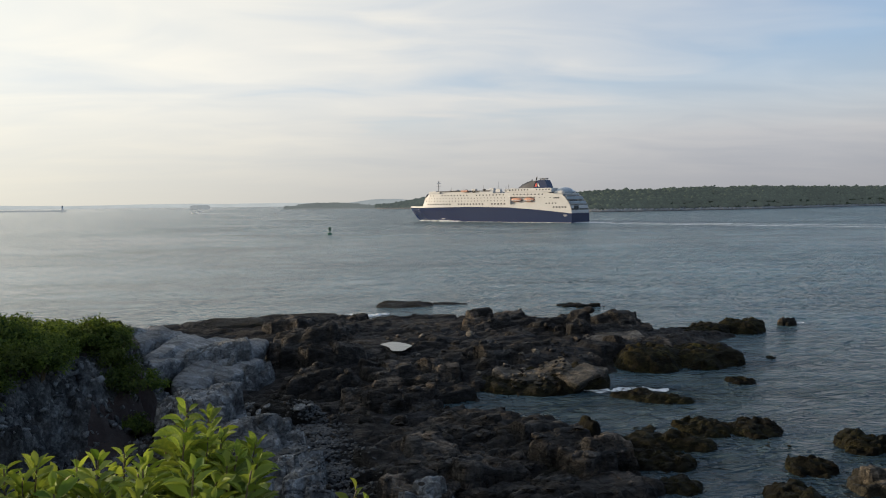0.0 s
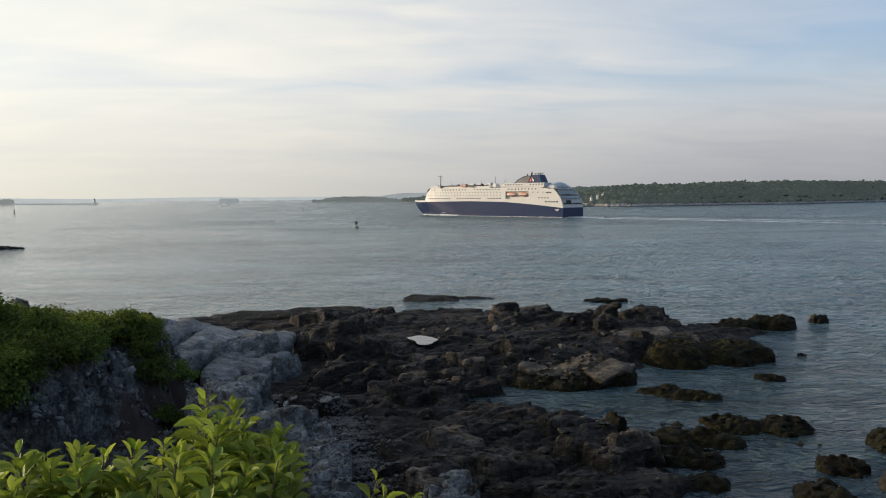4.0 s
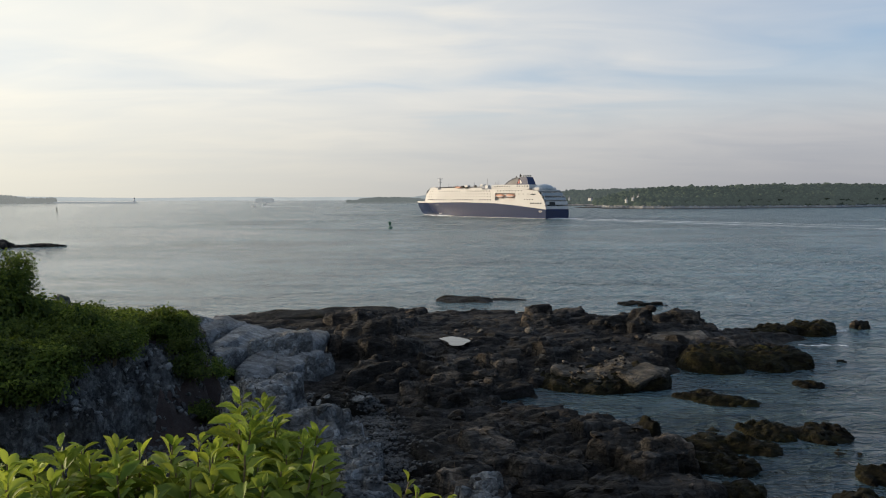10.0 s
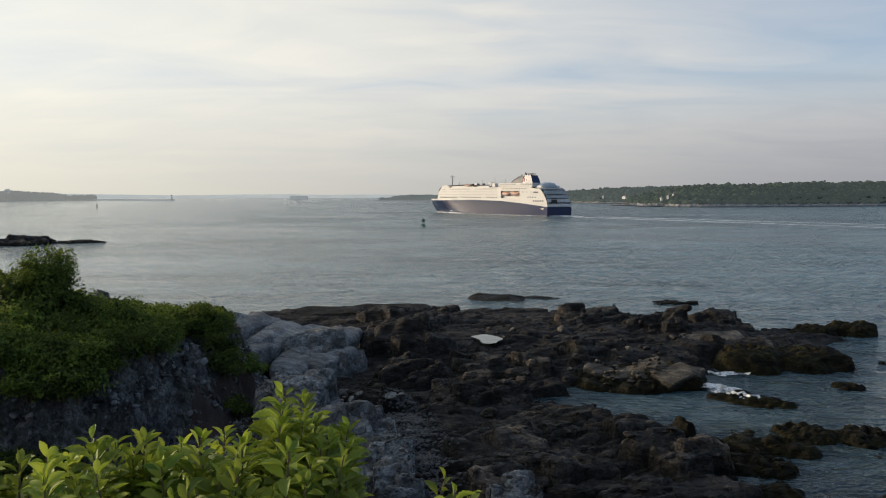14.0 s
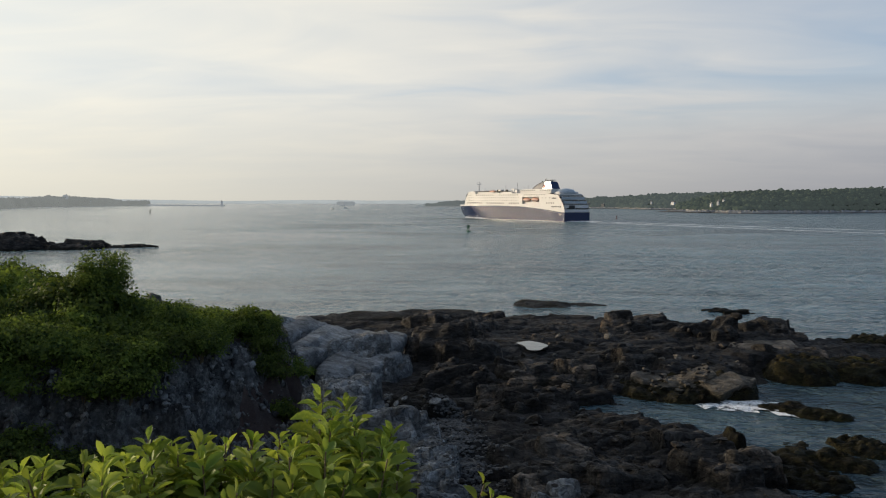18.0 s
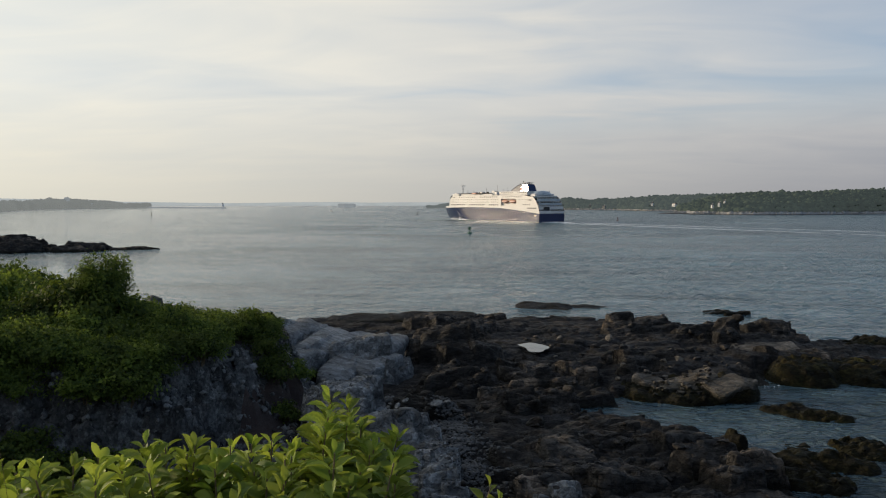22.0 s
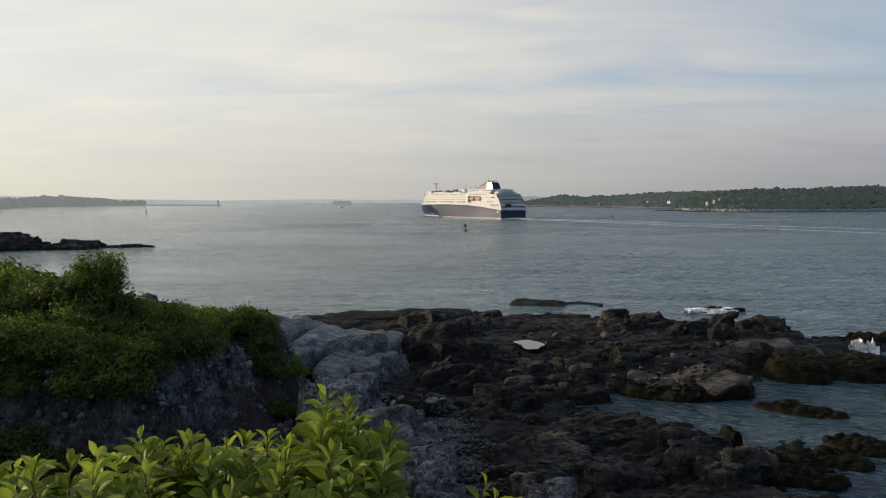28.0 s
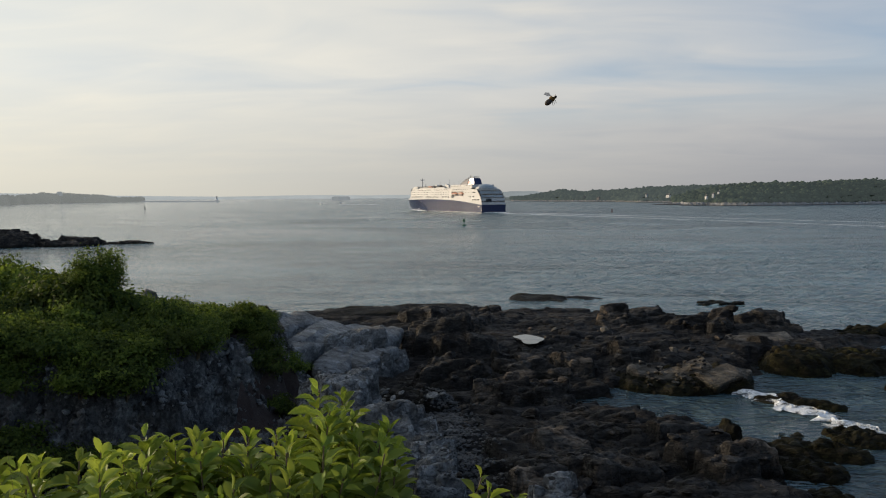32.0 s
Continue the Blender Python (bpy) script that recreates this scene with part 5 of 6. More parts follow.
    for y, x, h in ((90, -6, 2.6), (84, 5, 2.2), (74, -4, 3.2), (66, -7, 2.4), (61, 6, 3.0), (57.5, -8, 2.0), (104, 6, 1.8), (128, -8, 1.6)):
        part("deck_locker", box(x - 1.4, x + 1.4, y - 1.8, y + 1.8, 22.6, 22.9 + h, 0.15), WHITE, ship)
    for y, x, h in ((79, -9, 5.8), (68, -5, 8.2), (64, 3, 6.4), (70, 8, 4.6), (58, -6, 5.0), (112, -7, 4.6)):
        part("light_post", tube((x, y, 22.6), (x, y, 22.6 + h), 0.18, 0.12, 6), STEEL, ship)
    for k in range(16):
        y, x = 58 + k * 3.9 + (k % 3), -8.5 + (k * 7) % 17
        part("deck_locker", box(x - 0.9, x + 0.9, y - 0.8, y + 0.8, 23.3 if 70 < y < 121 else 21.9, 24.4 + 0.5 * (k % 3), 0.08), (WHITE, GREY_DECK, BROWN)[k % 3], ship)
    rescue = part("rescue_boat", box(-11.3, -9.0, 93, 99.5, 23.2, 24.6, 0.5), ORANGE, ship, "orange rescue boat on its cradle")
    part("davit", tube((-9, 96, 22.6), (-10.4, 97.5, 26.2), 0.22), WHITE, rescue)
    part("life_raft", tube((-10.5, 86, 23.2), (-10.5, 88.5, 23.2), 0.6), BROWN, ship)
    for k in range(9):
        part("dome" if k == 0 else "vent", tube((-7 + 2 * k, 113, 24), (-7 + 2 * k, 113, 25.2), 0.5, 0.3, 8), WHITE, ship)
    # open decks at the stern
    for i, (z, s0, w) in enumerate(((7.2, 0.15, 12.75), (10.4, 0.9, 12.4), (13.6, 2.2, 12.0), (16.8, 4.4, 11.6), (20.2, 7.6, 11.4))):
        deck = part("stern_deck", box(-w, w, s0, 12, z, z + 0.25), WHITE, ship)
        part("stern_rail", box(-w, w, s0, s0 + 0.18, z + 0.25, z + (2.2, 2.5, 2.1, 2.3, 1.2)[i]), PALE_GLASS if i in (2, 3) else WHITE, deck)
        if i < 4:
            for x in (-9.6, 9.6, 4.5):
                part("pillar", box(x - 0.3, x + 0.3, s0 + 1.8, s0 + 2.4, z + 0.2, z + 3.2), WHITE, deck)
            part("stern_wall", box(-12.3, 12.3, 7.5 + 0.5 * i, 7.8 + 0.5 * i, z + 0.25, z + 3.2), WHITE, deck)
            for k in range(7):
                part("window", box(-10.3 + k * 3, -8.2 + k * 3, 7.36 + 0.5 * i, 7.5 + 0.5 * i, z + 1.2, z + 2.5), GLASS, deck)
    # a solid dark box stands for the shade inside this opening
    part("stern_opening", box(-7.8, -2.0, 0.55, 7.3, 8.6, 12.4), GLASS, ship, "dark opening in the stern")
    # windows
    wide = mesh_window("window", 1.5, 0.95)
    mid = mesh_window("window", 1.0, 0.85)
    small = mesh_window("window", 0.7, 0.6)
    for sign in (-1, 1):
        for me, z, a, b, gap in ((mid, 20.7, 24, 132, 3.1), (small, 18.5, 57, 134, 3.1), (small, 16.3, 57, 135, 3.1), (wide, 13.95, 57, 136, 2.9),
                                 (mid, 14.2, 13, 28, 2.6), (wide, 11.4, 5.0, 17, 2.4), (mid, 24.1, 19, 53, 2.6), (small, 18.2, 13, 28, 4.5)):
            y, i = a, 0
            while y < b:
                if (i + int(z)) % 11 not in (7, 8) or me is small:
                    x = 11.93 if z > 23 else half_beam(y, z) + 0.03
                    turn = math.degrees(math.atan2(half_beam(y - 1, z) - half_beam(y + 1, z), 2))
                    ob = part("window", me, parent=ship, at=pose(sign * x, y, z, 0, 0, sign * turn))
                y, i = y + gap, i + 1
        part("louvre", box(min(sign * 12.8, sign * 12.9), max(sign * 12.8, sign * 12.9), 10, 15, 17.6, 18.3), GLASS, ship)
        for k, (y, z, w) in enumerate(((3.5, 5.6, 3.6), (4.0, 4.9, 2.2))):
            part("name_bar", box(sign * 12.88 - 0.03, sign * 12.88 + 0.03, y, y + w, z, z + 0.35), WHITE, ship)
        for y, z, w in ((146.5, 9.3, 2.6), (147.2, 7.6, 2.2)):
            x = sign * half_beam(y + w / 2, z)
            part("name_bar", box(-0.05, 0.05, -w / 2, w / 2, 0, 0.5), WHITE, ship, at=pose(x, y + w / 2, z, 0, 0, sign * 27))
        part("draught_mark", box(min(sign * 12.84, sign * 12.9), max(sign * 12.84, sign * 12.9), 114, 117.5, 2.2, 2.7), WHITE, ship)
    for k in range(44):
        y = 24 + k * 2.5
        for sign in (-1, 1):
            part("rail_post", box(sign * (half_beam(y, 20) - 0.1) - 0.05, sign * (half_beam(y, 20) - 0.1) + 0.05, y - 0.05, y + 0.05, 22.0, 23.1), WHITE, ship)
    for sign in (-1, 1):
        part("rail", loft([[(sign * (half_beam(s, 20) - 0.1), s, 23.05), (sign * (half_beam(s, 20) - 0.1), s, 23.15), (sign * (half_beam(s, 20) - 0.18), s, 23.15)]
                           for s in (22, 60, 100, 119, 126, 132)]), WHITE, ship)
    return ship


def mesh_window(name, w, h):
    bm = box(-0.05, 0.05, -w / 2, w / 2, -h / 2, h / 2, 0.02)
    me = bpy.data.meshes.new(name)
    bm.to_mesh(me)
    bm.free()
    me.materials.append(GLASS)
    return me


def ribbon(name, points, widths, material, z=0.05, rag=0.3, seed=0, crest=0.12):
    """A ragged strip lying on the water."""
    rng = np.random.default_rng(seed)
    bm, prev = bmesh.new(), None
    for i, ((x, y), w) in enumerate(zip(points, widths)):
        x2, y2 = points[min(i + 1, len(points) - 1)]
        x1, y1 = points[max(i - 1, 0)]
        d = Vector((x2 - x1, y2 - y1, 0)).normalized()
        n = Vector((-d.y, d.x, 0))
        row = [bm.verts.new(Vector((x, y, z)) + n * w * k * (1 + rag * rng.uniform(-1, 1)) + Vector((0, 0, crest * (1 - k * k) * rng.uniform(0.4, 1.3)))) for k in (-1, -0.66, -0.33, 0, 0.33, 0.66, 1)]
        if prev:
            for k in range(6):
                bm.faces.new((prev[k], row[k], row[k + 1], prev[k + 1]))
        prev = row
    me = bpy.data.meshes.new(name)
    bm.to_mesh(me)
    bm.free()
    me.materials.append(material)
    return me


def make_wake():
    wake = tagged(new("bow_wave", None), "white foam along the ferry's waterline and astern", "wake")
    for sign in (-1, 1):
        ys = np.linspace(150, 98, 30)
        part("bow_foam", ribbon("bow_foam", [(sign * (half_beam(y, 0) + 0.8 + (150 - y) * 0.03), y) for y in ys], [0.9 + 2.0 * math.sin(min(1, (150 - y) / 16) * 2.6) for y in ys], SHIP_FOAM, 0.2, 0.5, 3, 1.0), parent=wake)
        ys = np.linspace(98, 0, 40)
        part("side_foam", ribbon("side_foam", [(sign * 13.7, y) for y in ys], [0.9 + 0.5 * math.sin(y * 0.31) for y in ys], SHIP_FOAM, 0.1, 0.6, 5, 0.35), parent=wake)
    ys = np.linspace(1, -26, 24)
    part("stern_foam", ribbon("stern_foam", [(0, y) for y in ys], [11 - (1 - y) * 0.3 for y in ys], SHIP_FOAM, 0.1, 0.3, 7, 0.55), parent=wake)
    for sign in (-1, 1):
        ys = np.linspace(-30, -520, 80)
        part("trail", ribbon("trail", [(sign * (9 - y * 0.045), y) for y in ys], [4.2 + 1.2 * math.sin(y) for y in ys], TRAIL, 0.04, 0.4, 9, 0.1), parent=wake)
    return wake


SHIP_FOAM = foam_surface("ship_foam", 0.45, (0.86, 0.88, 0.88))
TRAIL = foam_surface("wake_trail", 0.2, (0.72, 0.76, 0.78))
ferry = make_ferry()
wake = make_wake()

# ---- shrubs on the headland ----
def leafy_shrub(name, seed, count=1500, radius=1.0, height=1.0, leaf=0.17, material=None):
    """A shrub with limbs and a ragged crown of single leaves in sprays."""
    rng = np.random.default_rng(seed)
    top = new(name)
    twigs = bmesh.new()
    for k in range(9):
        a, r = rng.uniform(0, 6.28), rng.uniform(0.3, 0.9) * radius
        mid = (0.5 * r * math.cos(a), 0.5 * r * math.sin(a), 0.4 * height)
        tube((0, 0, -0.5), mid, 0.05, 0.035, 5, twigs)
        tube(mid, (r * math.cos(a), r * math.sin(a), height * rng.uniform(0.6, 0.9)), 0.035, 0.01, 5, twigs)
    part("branch", twigs, STEM, top)
    # boughs: separate rounded clumps with dark gaps between them
    sprays, boughs = count // 11, 17
    ba, bu = rng.uniform(0, 6.283, boughs), rng.uniform(-0.1, 1, boughs)
    br = radius * np.sqrt(np.clip(1 - bu * bu, 0.02, 1)) * rng.uniform(0.55, 1.0, boughs)
    bc = np.stack([br * np.cos(ba), br * np.sin(ba), height * (0.22 + 0.72 * np.maximum(bu, -0.1)) * rng.uniform(0.85, 1.1, boughs)], -1)
    pick = rng.integers(0, boughs, sprays)
    a, u = rng.uniform(0, 6.283, sprays), rng.uniform(-0.35, 1, sprays)
    rr = np.sqrt(np.clip(1 - u * u, 0.02, 1)) * rng.uniform(0.75, 1.15, sprays) * rng.uniform(0.26, 0.44, boughs)[pick] * radius
    c = bc[pick] + np.stack([rr * np.cos(a), rr * np.sin(a), 0.30 * u * height * rng.uniform(0.7, 1.2, sprays)], -1)
    out = np.stack([np.cos(a), np.sin(a), 0.7 + 0 * a], -1)
    n = sprays * 11
    cc, oo = np.repeat(c, 11, 0), np.repeat(out, 11, 0)
    k = np.tile(np.arange(11), sprays)
    pos = cc + oo * (k * 0.03)[:, None] * radius + rng.normal(0, 0.085, (n, 3)) * radius ** 0.5
    face = oo + np.array([0, 0, 0.5]) + rng.normal(0, 0.55, (n, 3))       # leaves turn their faces outwards and up
    face /= np.linalg.norm(face, axis=1)[:, None]
    d = np.cross(face, rng.normal(0, 1, (n, 3)))
    d /= np.linalg.norm(d, axis=1)[:, None]
    side = np.cross(d, face)
    nrm = face
    ln = (leaf * rng.uniform(0.6, 1.25, n))[:, None]
    p0, p1 = pos, pos + d * ln
    m = pos + d * ln * 0.5
    v = np.stack([p0, m + side * ln * 0.28 + nrm * ln * 0.06, p1 - nrm * ln * 0.1, m - side * ln * 0.28 + nrm * ln * 0.06], 1)
    part("foliage", quick_mesh("foliage", v.reshape(-1, 3), np.arange(n * 4).reshape(-1, 4), material or SHRUB_LEAF), parent=top)
    return top


SCRUB = [(-62, 25), (-45, 31.5), (-34, 36.5), (-27, 39.7), (-23.0, 40.4), (-21.0, 41.0), (-20.3, 43.0), (-19.3, 46.2), (-18.2, 49.3), (-16.6, 53), (-17.5, 58), (-22, 63),
         (-34, 70), (-62, 80)]


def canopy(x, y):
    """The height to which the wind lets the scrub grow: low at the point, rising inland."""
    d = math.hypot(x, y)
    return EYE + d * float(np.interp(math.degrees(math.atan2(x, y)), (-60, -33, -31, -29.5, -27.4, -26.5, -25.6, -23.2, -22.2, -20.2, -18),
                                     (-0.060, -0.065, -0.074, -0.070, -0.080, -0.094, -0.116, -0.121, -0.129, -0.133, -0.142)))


def plant_headland():
    rng = random.Random(12)
    kinds = [leafy_shrub("shrub", 50 + k, 2900, 1.0, 0.95, 0.15, SUNNY_LEAF if k in (1, 4) else None) for k in range(5)]
    for k in kinds:
        tagged(k, "dense dark green shrub on the headland", "shrub", "shrubs on the headland")
    spots = []
    for count, x0, x1, y0, y1 in ((165, -34, -16, 38, 62), (114, -62, -26, 26, 76)):
        n = 0
        while n < count:
            x, y = rng.uniform(x0, x1), rng.uniform(y0, y1)
            sd = float(inside(np.array(x), np.array(y), SCRUB))
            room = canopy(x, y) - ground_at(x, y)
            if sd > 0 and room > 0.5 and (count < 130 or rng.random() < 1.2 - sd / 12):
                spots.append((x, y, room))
                n += 1
    for i, (x, y, room) in enumerate(spots):
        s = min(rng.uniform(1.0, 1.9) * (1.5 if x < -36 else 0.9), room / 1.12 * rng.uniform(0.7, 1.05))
        m = pose(x, y, ground_at(x, y) - 0.2, rng.uniform(-8, 8), rng.uniform(-8, 8), rng.uniform(0, 360))
        ob = copy_thing(kinds[i % 5], m) if i >= 5 else kinds[i]
        ob.matrix_basis = m
        wide = max(s, 0.8)
        ob.scale = (wide, wide, s * rng.uniform(0.85, 1.3))
    # a taller bush that stands out over the rest
    tall = tagged(leafy_shrub("tall_shrub", 71, 12500, 1.65, 3.8, 0.2), "tall dark green bush standing over the shrubs", "shrub")
    tall.matrix_basis = pose(-26.7, 49.3, 7.3, 4, 6, 20)
    for x, y, s in ((-27.8, 48.6, 2.4), (-25.2, 49.8, 1.9), (-28.6, 50.6, 2.5), (-26.6, 47.8, 2.1), (-24.3, 49.0, 1.4), (-30, 49, 2.3)):
        ob = copy_thing(kinds[3], pose(x, y, ground_at(x, y) - 0.3, 5, 0, x * 70))
        ob.scale = (s, s, 1.3 * s)
    for x, y, s in ((-17.5, 54.8, 1.25), (-16.3, 54.0, 1.1), (-15.0, 54.6, 1.1), (-15.7, 51.8, 1.35), (-14.7, 50.6, 1.05), (-18.9, 46.6, 1.2), (-20.2, 45.2, 1.3),
                    (-21.3, 43.2, 1.4), (-21.6, 41.2, 1.4), (-21.2, 39.4, 1.3), (-22.8, 38.6, 1.4), (-20.3, 37.9, 1.0), (-23.6, 36.8, 1.3), (-24.8, 38.4, 1.5), (-26.4, 37.2, 1.5), (-27.8, 38.6, 1.5), (-25.2, 35.6, 1.2), (-28.0, 35.6, 1.4), (-23.0, 40.6, 1.4), (-29.5, 43.5, 1.6), (-28.0, 42.2, 1.6), (-26.6, 41.6, 1.5), (-25.4, 41.2, 1.5), (-24.2, 41.4, 1.4), (-27.2, 40.4, 1.4), (-29.8, 41.2, 1.5), (-31.5, 42.0, 1.6), (-25.8, 39.8, 1.3)):
        ob = copy_thing(kinds[2], pose(x, y, ground_at(x, y) - 0.1, 5, 0, x * 40))
        ob.scale = (s, s, s)


# ---- the leafy bush beside the standing place ----
def leaf_mesh(name, seed, material):
    rng = random.Random(seed)
    bm, rows = bmesh.new(), []
    bend, fold = rng.uniform(0.12, 0.40), rng.uniform(0.22, 0.42)
    for i in range(12):
        y = i / 11
        w = (0.02 + 0.235 * math.sin(math.pi * min(1.0, y ** 1.25)) ** 0.8) * (1.0 if i % 2 else 0.86)      # toothed edge
        z = -bend * y * y
        rows.append([bm.verts.new((-w, y, z + fold * w * 2)), bm.verts.new((0, y, z)), bm.verts.new((w, y, z + fold * w * 2 + rng.uniform(-0.01, 0.01)))])
    for a, b in zip(rows, rows[1:]):
        for k in range(2):
            bm.faces.new((a[k], a[k + 1], b[k + 1], b[k]))
    me = bpy.data.meshes.new(name)
    bm.to_mesh(me)
    bm.free()
    me.materials.append(material)
    me.shade_smooth()
    return me


def make_near_bush():
    bush = tagged(new("leafy_bush", None), "bright yellow-green leafy bush in low sunlight", "bush")
    bush.location = (-0.75, 1.55, 13.9)
    rng = random.Random(23)
    leaves = [leaf_mesh("leaf", s, NEAR_LEAF) for s in range(5)]
    shoots = []

    def shoot(az, el, d, n, lead=False):
        """A stem from the ground to its tip, leafy over its upper part; single leaves where they can be told apart."""
        tip = Vector((*polar(az, d), EYE + el * d)) - bush.location
        foot = Vector((tip.x * 0.75 + rng.uniform(-0.12, 0.12), tip.y * 0.75 + rng.uniform(-0.1, 0.1), 0.0))
        knee = foot.lerp(tip, 0.6) + Vector((rng.uniform(-0.05, 0.05), rng.uniform(-0.05, 0.05), 0.03))
        bm = tube((0, 0, 0), knee - foot, 0.006, 0.004, 6)
        tube(knee - foot, tip - foot, 0.004, 0.0015, 6, bm)
        stem = part("shoot", bm, STEM, bush, at=Matrix.Translation(foot))
        up = (tip - knee).normalized()
        turn, rest = rng.uniform(0, 360), []
        for k in range(n):
            u = k / (n - 1)
            along = 0.27 * (1 - u) ** 1.05
            size = (0.027 + 0.029 * math.sin(min(1.0, (1 - u) * 2.6) * 1.57)) * rng.uniform(0.75, 1.25)
            tilt = 18 + 74 * (1 - u) ** 0.45 + rng.uniform(-22, 22)
            turn += 137.5 + rng.uniform(-20, 20)
            out = Matrix.Translation(tip - foot - up * along) @ up.to_track_quat("Z", "Y").to_matrix().to_4x4() @ pose(0, 0, 0, 0, 0, turn)
            at = out @ pose(0, 0.004 + 0.018 * (1 - u) * rng.random(), 0, 90 - tilt, rng.uniform(-30, 30), 0) @ Matrix.Scale(size, 4)
            me = rng.choice(leaves)
            if lead:
                part("leaf", me, parent=stem, at=at)
            else:
                rest.append((me, at))
        if rest:
            vs, qs, base = [], [], 0
            for me, at in rest:
                co = np.empty(len(me.vertices) * 3)
                me.vertices.foreach_get("co", co)
                vs.append((np.c_[co.reshape(-1, 3), np.ones(len(co) // 3)] @ np.array(at.transposed()))[:, :3])
                qs.append(np.array([p.vertices[:] for p in me.polygons]) + base)
                base += len(me.vertices)
            part("foliage", quick_mesh("foliage", np.concatenate(vs), np.concatenate(qs), NEAR_LEAF, True), parent=stem)["kind"] = "stuff"
        shoots.append((stem, foot))

    tall = ((-13.6, -0.243, 1.62), (-11.9, -0.252, 1.72), (-12.9, -0.268, 1.55), (-14.7, -0.285, 1.66), (-10.9, -0.285, 1.62), (-8.6, -0.297, 1.62),
            (-26.2, -0.285, 1.60), (-24.6, -0.290, 1.72), (-9.6, -0.312, 1.55))
    edge = ((-28.6, -0.300, 1.66), (-32.6, -0.300, 1.62), (-22.6, -0.297, 1.60), (-20.2, -0.302, 1.66), (-18.6, -0.300, 1.58), (-17.2, -0.298, 1.68),
            (-30.5, -0.305, 1.60), (-34.8, -0.298, 1.60), (-36.5, -0.300, 1.66), (-16.2, -0.310, 1.52), (-23.5, -0.31, 1.6), (-21.4, -0.312, 1.7),
            (-27.4, -0.305, 1.7), (-33.6, -0.305, 1.7), (-12.2, -0.285, 1.6), (-13.2, -0.30, 1.7), (-11.2, -0.305, 1.68), (-7.9, -0.325, 1.6))
    for az, el, d in tall:
        shoot(az + rng.uniform(-0.2, 0.2), el - 0.008, d, 46, True)
    for az, el, d in edge:
        shoot(az + rng.uniform(-0.3, 0.3), el - 0.004, d, rng.randint(42, 52))
    for k in range(175):
        shoot(-39 + 31.5 * rng.random() ** 0.9, -0.318 - 0.13 * rng.random(), rng.uniform(1.35, 1.8), rng.randint(34, 44))
    for az, el, d in ((-1.3, -0.372, 1.75), (-0.7, -0.385, 1.7), (1.0, -0.395, 1.7)):
        shoot(az, el, d, 18)
    return shoots


def grass_blade(x, y, z, h, lean, seed):
    bm = bmesh.new()
    pts = [Vector((lean * k * k / 25, 0.02 * math.sin(seed + k), h * k / 5)) for k in range(6)]
    for k in range(5):
        tube(pts[k], pts[k + 1], 0.0014 * (1 - k / 6), 0.0014 * (1 - (k + 1) / 6), 5, bm)
    ob = part("grass_stalk", bm, STEM)
    ob.location = (x, y, z)
    return tagged(ob, "dry thin grass stalk", "grass", "grass stalks by the bush")


plant_headland()
near_shoots = make_near_bush()
for az, el, d, lean in ((0.6, -0.345, 1.9, 0.05), (-33.0, -0.282, 1.45, -0.05), (-32.4, -0.290, 1.45, -0.04), (-20.8, -0.290, 1.6, 0.02)):
    grass_blade(*polar(az, d), 13.88, EYE + el * d - 13.88, lean, az)

# ---- buoys, boats and insects ----
def channel_buoy(name, x, y, size, paint, label, lean=3):
    ob = tagged(new(name, None), label, "buoy", "channel buoys")
    ob.matrix_basis = pose(x, y, 0, lean, -lean * 0.6, 30)
    s = size
    part("float", tube((0, 0, -0.5 * s), (0, 0, 0.32 * s), 0.56 * s, 0.52 * s, 20), paint, ob)
    part("skirt", tube((0, 0, 0.32 * s), (0, 0, 0.42 * s), 0.52 * s, 0.30 * s, 20), paint, ob)
    for k in range(4):
        a = k * math.pi / 2 + 0.4
        part("leg", tube((0.34 * s * math.cos(a), 0.34 * s * math.sin(a), 0.38 * s), (0.20 * s * math.cos(a), 0.20 * s * math.sin(a), 1.75 * s), 0.035 * s, None, 6), paint, ob)
    part("day_mark", box(-0.33 * s, 0.33 * s, -0.03 * s, 0.03 * s, 0.95 * s, 1.75 * s), paint, ob)
    part("day_mark", box(-0.03 * s, 0.03 * s, -0.33 * s, 0.33 * s, 0.95 * s, 1.75 * s), paint, ob)
    part("ring", tube((0, 0, 1.72 * s), (0, 0, 1.80 * s), 0.30 * s, 0.30 * s, 14), paint, ob)
    part("lantern", tube((0, 0, 1.80 * s), (0, 0, 2.12 * s), 0.09 * s, 0.07 * s, 10), STEEL, ob)
    return ob


